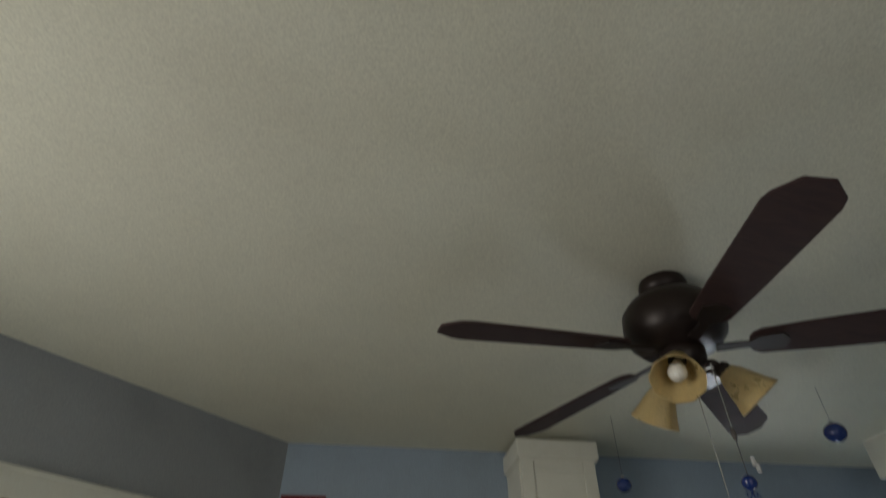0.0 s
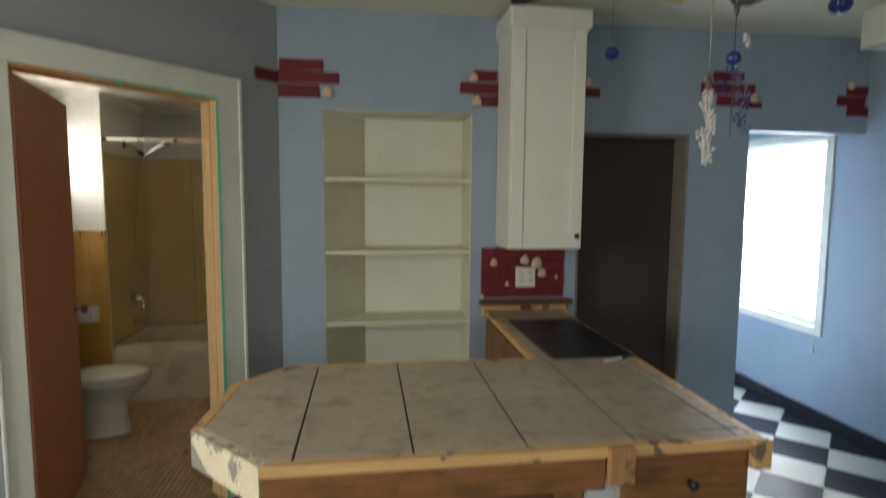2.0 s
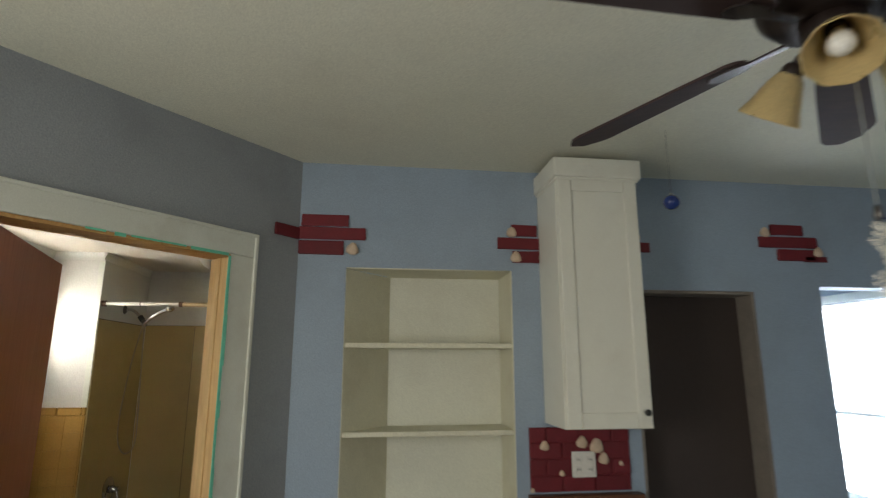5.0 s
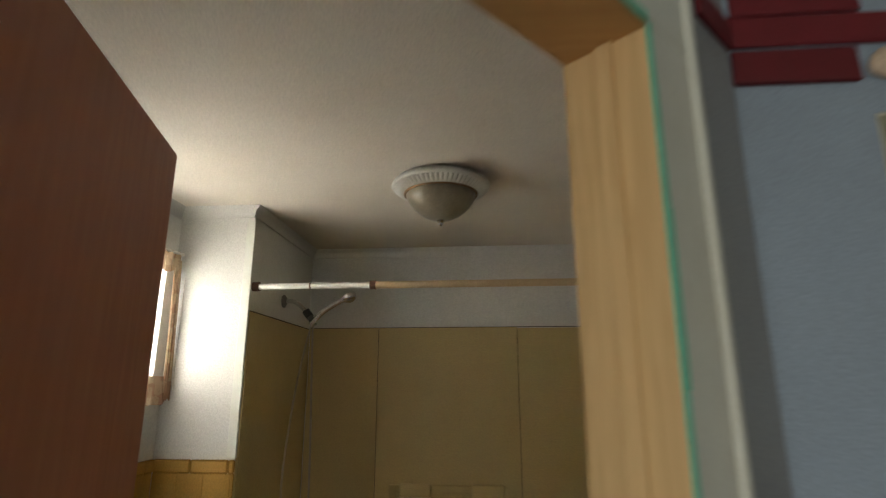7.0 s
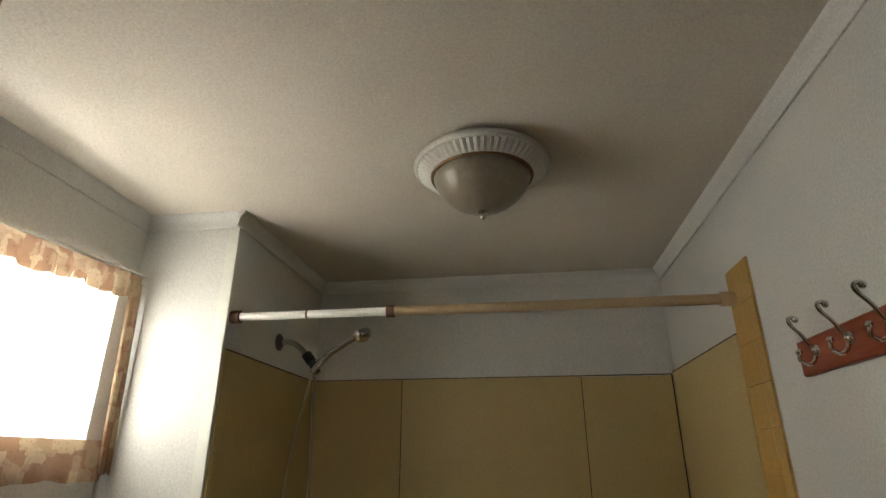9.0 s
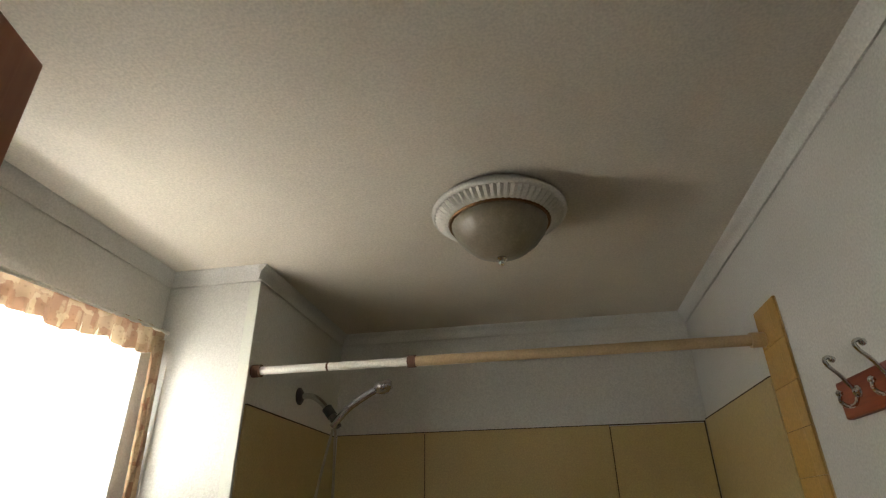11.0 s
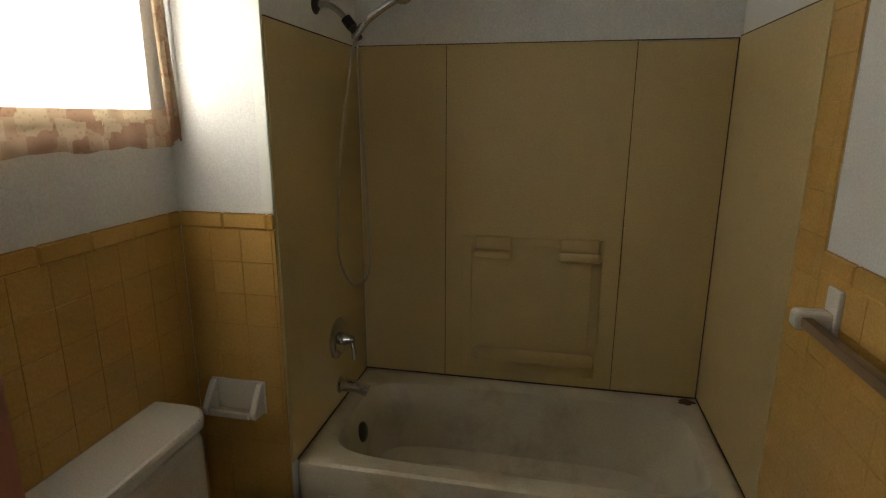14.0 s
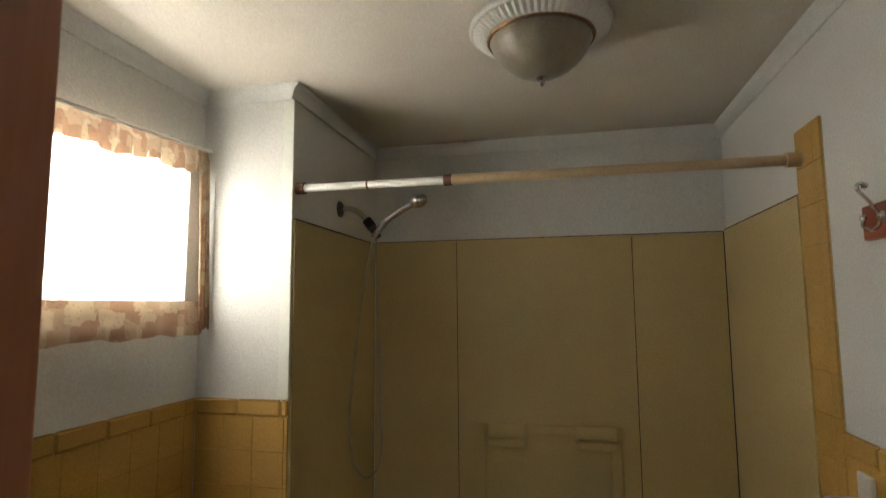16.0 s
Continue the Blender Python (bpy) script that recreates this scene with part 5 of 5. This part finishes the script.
# paper holder on the nib
ph = thing("paper_holder", (-2.115, YJ, 0.65), "white ceramic toilet paper holder, empty", "paper holder")
part("back_plate", rbox(-2.215, -2.015, YJ - 0.016, YJ - 0.0095, 0.615, 0.735, 0.003), M_PORC, ph)
for x in (-2.212, -2.040):
    cheek = prism([(-YJ + 0.0165, 0.620), (-YJ + 0.080, 0.626), (-YJ + 0.086, 0.652), (-YJ + 0.058, 0.695), (-YJ + 0.030, 0.730), (-YJ + 0.0165, 0.732)], 0.0, 0.022, 0.005)
    cheek.transform(Matrix(((0, 0, 1, x), (-1, 0, 0, 0), (0, 1, 0, 0), (0, 0, 0, 1))))
    bmesh.ops.recalc_face_normals(cheek, faces=cheek.faces[:])
    part("ceramic_cheek", cheek, M_PORC, ph)
part("front_lip", rbox(-2.1895, -2.0405, YJ - 0.084, YJ - 0.068, 0.626, 0.652, 0.006, seg=3), M_PORC, ph)
part("tray_bottom", rbox(-2.1895, -2.0405, YJ - 0.0675, YJ - 0.0165, 0.621, 0.629, 0.003), M_TUB, ph)

# towel bar on the right wall
tb = thing("towel_bar", (XR, 4.2, 1.15), "white ceramic towel bar brackets with brown bar", "towel bar")
for y in (4.235, 3.72):
    p = part("bracket_plate", rbox(XR - 0.022, XR - 0.009, y - 0.03, y + 0.03, 1.115, 1.225, 0.005, seg=3), M_PORC, tb)
    part("bracket_post", rbox(XR - 0.10, XR - 0.02, y - 0.024, y + 0.022, 1.125, 1.172, 0.012, seg=3), M_PORC, p)
bm = bmesh.new()
box(bm, XR - 0.088, XR - 0.066, 3.73, 4.228, 1.137, 1.159)
part("bar", bm, M_BAR, tb, "square brown bar")


# hook rack
def hook_rack():
    t = thing("hook_rack", (XR, 3.85, 1.77), "red-brown wooden board with chrome double hooks", "hook rack")
    part("board", rbox(XR - 0.018, XR - 0.001, 3.56, 4.155, 1.732, 1.806, 0.004), M_RACK, t)
    for k in range(5):
        y = 4.072 - 0.122 * k
        x = XR - 0.018
        h = part("hook", tube([(x - 0.004, y, 1.775), (x - 0.012, y, 1.785), (x - 0.024, y, 1.806), (x - 0.04, y, 1.826), (x - 0.043, y, 1.838), (x - 0.034, y, 1.843), (x - 0.028, y, 1.838)], 0.0038, 8), M_CHROME, t)
        part("lower_hook", tube([(x - 0.004, y, 1.77), (x - 0.012, y, 1.752), (x - 0.026, y, 1.746), (x - 0.037, y, 1.755), (x - 0.036, y, 1.77)], 0.0038, 8), M_CHROME, h)
        part("hook_plate", lathe([(0.012, 0), (0.012, 0.004), (0.009, 0.009), (0.004, 0.012), (0.001, 0.0125)], pose(x + 0.001, y, 1.774, 0, -90, 0), 16), M_CHROME, h)
        for px, pz, r in ((x - 0.029, 1.838, 0.0068), (x - 0.036, 1.771, 0.0064)):
            bm = bmesh.new()
            ball(bm, (px, y, pz), r, 1.0, 12)
            part("hook_tip", bm, M_CHROME, h)


hook_rack()


# curtain in the bathroom window
def curtain():
    t = thing("window_curtain", (XL + 0.03, 4.0, 2.1), "printed cotton cafe curtain framing a bright window", "curtain")

    def sheet(name, y0, y1, z0, z1, material, amp, waves, wob=0.0, x=XL + 0.028, sag=0.0, flare=0.0, lean=0.0):
        nu, nv = 90, 10
        rng = random.Random(int(z0 * 100) + int(y0 * 100))
        ph = rng.uniform(0, 6)
        bm = bmesh.new()
        g = []
        for j in range(nv + 1):
            row = []
            for i in range(nu + 1):
                u, v = i / nu, j / nv
                y = y0 + (y1 - y0) * u
                edge = wob * (math.sin(u * 23 + ph) + 0.6 * math.sin(u * 51 + ph * 2))
                y += (flare * v - lean * (1 - v)) * (1 if y0 > 4.2 else -1)
                z = z1 + (z0 - z1 + edge) * v - sag * (4.42 - y)
                row.append(bm.verts.new((x + amp * math.sin(u * waves * 2 * math.pi + ph + 0.5 * v) * (0.4 + 0.6 * v) + 0.004 * math.sin(9 * u), y, z)))
            g.append(row)
        for j in range(nv):
            for i in range(nu):
                bm.faces.new((g[j][i], g[j][i + 1], g[j + 1][i + 1], g[j + 1][i]))
        return part(name, bm, material, t)

    sheet("valance", 3.56, 4.42, 2.045, 2.135, M_CURTAIN, 0.008, 16, 0.006, sag=0.055)
    sheet("lower_band", 3.56, 4.41, 1.515, 1.622, M_CURTAIN, 0.006, 9, 0.004)
    sheet("side_panel", 4.372, 4.425, 1.53, 2.10, M_CURTAIN, 0.008, 2.0, 0.004, XL + 0.034, flare=0.008, lean=0.012)
    sheet("side_panel", 3.56, 3.64, 1.53, 2.10, M_CURTAIN, 0.010, 2.5, 0.004, XL + 0.034)
    sheet("sheer_panel", 3.58, 4.34, 1.58, 2.06, M_SHEER, 0.005, 14, 0.0, XL + 0.018)
    bm = bmesh.new()
    rod(bm, (XL + 0.03, 3.54, 2.080), (XL + 0.03, 4.43, 2.129), 0.006)
    part("rod", bm, M_RODW, t)
    part("cord", tube([(XL + 0.046, 4.432, 2.02), (XL + 0.048, 4.430, 1.85), (XL + 0.05, 4.422, 1.70), (XL + 0.05, 4.428, 1.57)], 0.0022, 6), M_RODW, t, "white pull cord")


curtain()


# ---- wall tiles of the bathroom ----
def wall_tiles():
    T, G = 0.108, 0.001
    me = {}

    def mesh(w, h, cap=False):
        key = (round(w, 4), round(h, 4), cap)
        if key not in me:
            b = rbox(-w / 2 + G / 2, w / 2 - G / 2, -0.008, 0.0, -h / 2 + G / 2, h / 2 - G / 2, 0.0009 if not cap else 0.006, seg=1)
            if cap:
                for v in b.verts:
                    if v.co.y < -0.004:
                        v.co.y -= 0.004
            m = bpy.data.meshes.new("wall_tile")
            b.to_mesh(m)
            b.free()
            m.materials.append(M_YTILE)
            for p in m.polygons:
                p.use_smooth = True
            m.set_sharp_from_angle(angle=radians(20))
            me[key] = m
        return me[key]

    def field(name, label, base_pose, width, top, first=None, cap=True):
        """Rows of tiles from the top down; local x along the wall, -y out of it."""
        bed = bmesh.new()
        box(bed, 0, width, -0.004, -0.001, BFLOOR, top - 0.004)
        bed.transform(base_pose)
        root = structure(name, bed, M_GROUT, label, "wall tiles")
        z = top
        rows = []
        if cap:
            rows.append((z - 0.026, 0.052))
            z -= 0.052
        while z > BFLOOR + 0.02:
            h = min(T, z - BFLOOR)
            rows.append((z - h / 2, h))
            z -= h
        for zc, h in rows:
            x = 0.0
            w0 = first or T
            cap_row = cap and h < 0.06 and zc > top - 0.03
            while x < width - 0.012:
                w = min(w0 if x == 0 else T, width - x)
                if cap_row:
                    w = min(0.152, width - x)
                ob = new("tile", mesh(w, h, cap_row))
                ob.parent = root
                ob.matrix_world = base_pose @ pose(x + w / 2, -0.001, zc, random.uniform(-0.25, 0.25), 0, random.uniform(-0.25, 0.25))
                x += w
        return root

    field("wall_tiles_west", "yellow square wall tiles with a rounded cap row", pose(XL, 2.70, 0, 0, 0, 90), YJ - 2.70 - 0.008, 1.308, 0.05)
    field("wall_tiles_nib", "yellow square wall tiles on the nib", pose(XL + 0.009, YJ, 0, 0, 0, 0), XJ - XL - 0.004, 1.308, 0.10)
    field("wall_tiles_east", "yellow square wall tiles along the wall", pose(XR, 4.339, 0, 0, 0, -90), 0.835, 1.294)
    field("wall_tiles_strip", "tall strip of yellow tiles beside the tub", pose(XR, 4.490, 0, 0, 0, -90), 0.150, 2.075, 0.106, False)


wall_tiles()


def lay_mosaic():
    """Small bathroom floor tiles, stepped along the slanting threshold."""
    px, py = 0.0315, 0.0345
    me = bpy.data.meshes.new("mosaic_tile")
    bm = bmesh.new()
    box(bm, -px / 2 + 0.0016, px / 2 - 0.0016, -py / 2 + 0.0016, py / 2 - 0.0016, -0.003, 0)
    for v in bm.verts:
        if v.co.z > -0.001:
            v.co.x *= 0.95
            v.co.y *= 0.95
    bm.to_mesh(me)
    bm.free()
    me.materials.append(M_MOSTILE)
    corners, faces = [], []
    n = 0
    y = 2.0
    while y < 4.62:
        x = XL + 0.02
        while x < XR - 0.01:
            q = DIAG.inverted() @ Vector((x, y, 0))
            if q.y > 0.125 + random.uniform(-0.012, 0.012) and -1.6 < q.x and random.random() > 0.0008:
                m = pose(x, y, BFLOOR + 0.003 + random.uniform(-0.0004, 0.0004), random.uniform(-0.6, 0.6), random.uniform(-0.6, 0.6), random.uniform(-1, 1))
                if q.y < 0.46 and -1.25 < q.x < -0.42 and n < 300:
                    ob = new("mosaic_tile", me)
                    ob.matrix_world = m
                    ob.parent = floor_bath
                    n += 1
                else:
                    k = len(corners)
                    hx, hy = px / 2 - 0.0018, py / 2 - 0.0018
                    corners += [tuple(m @ Vector((a * hx, b * hy, z))) for z in (-0.003, 0) for a, b in ((-1, -1), (1, -1), (1, 1), (-1, 1))]
                    faces += [tuple(k + i for i in f) for f in ((4, 5, 6, 7), (0, 1, 5, 4), (1, 2, 6, 5), (2, 3, 7, 6), (3, 0, 4, 7), (3, 2, 1, 0))]
            x += px
        y += py
    laid = bpy.data.meshes.new("laid_mosaic")
    laid.from_pydata(corners, [], faces)
    rest = bmesh.new()
    rest.from_mesh(laid)
    tagged(part("laid_mosaic", rest, M_MOSFAR, floor_bath, "small tan mosaic tiles"), kind="stuff")


lay_mosaic()
lay_floor()
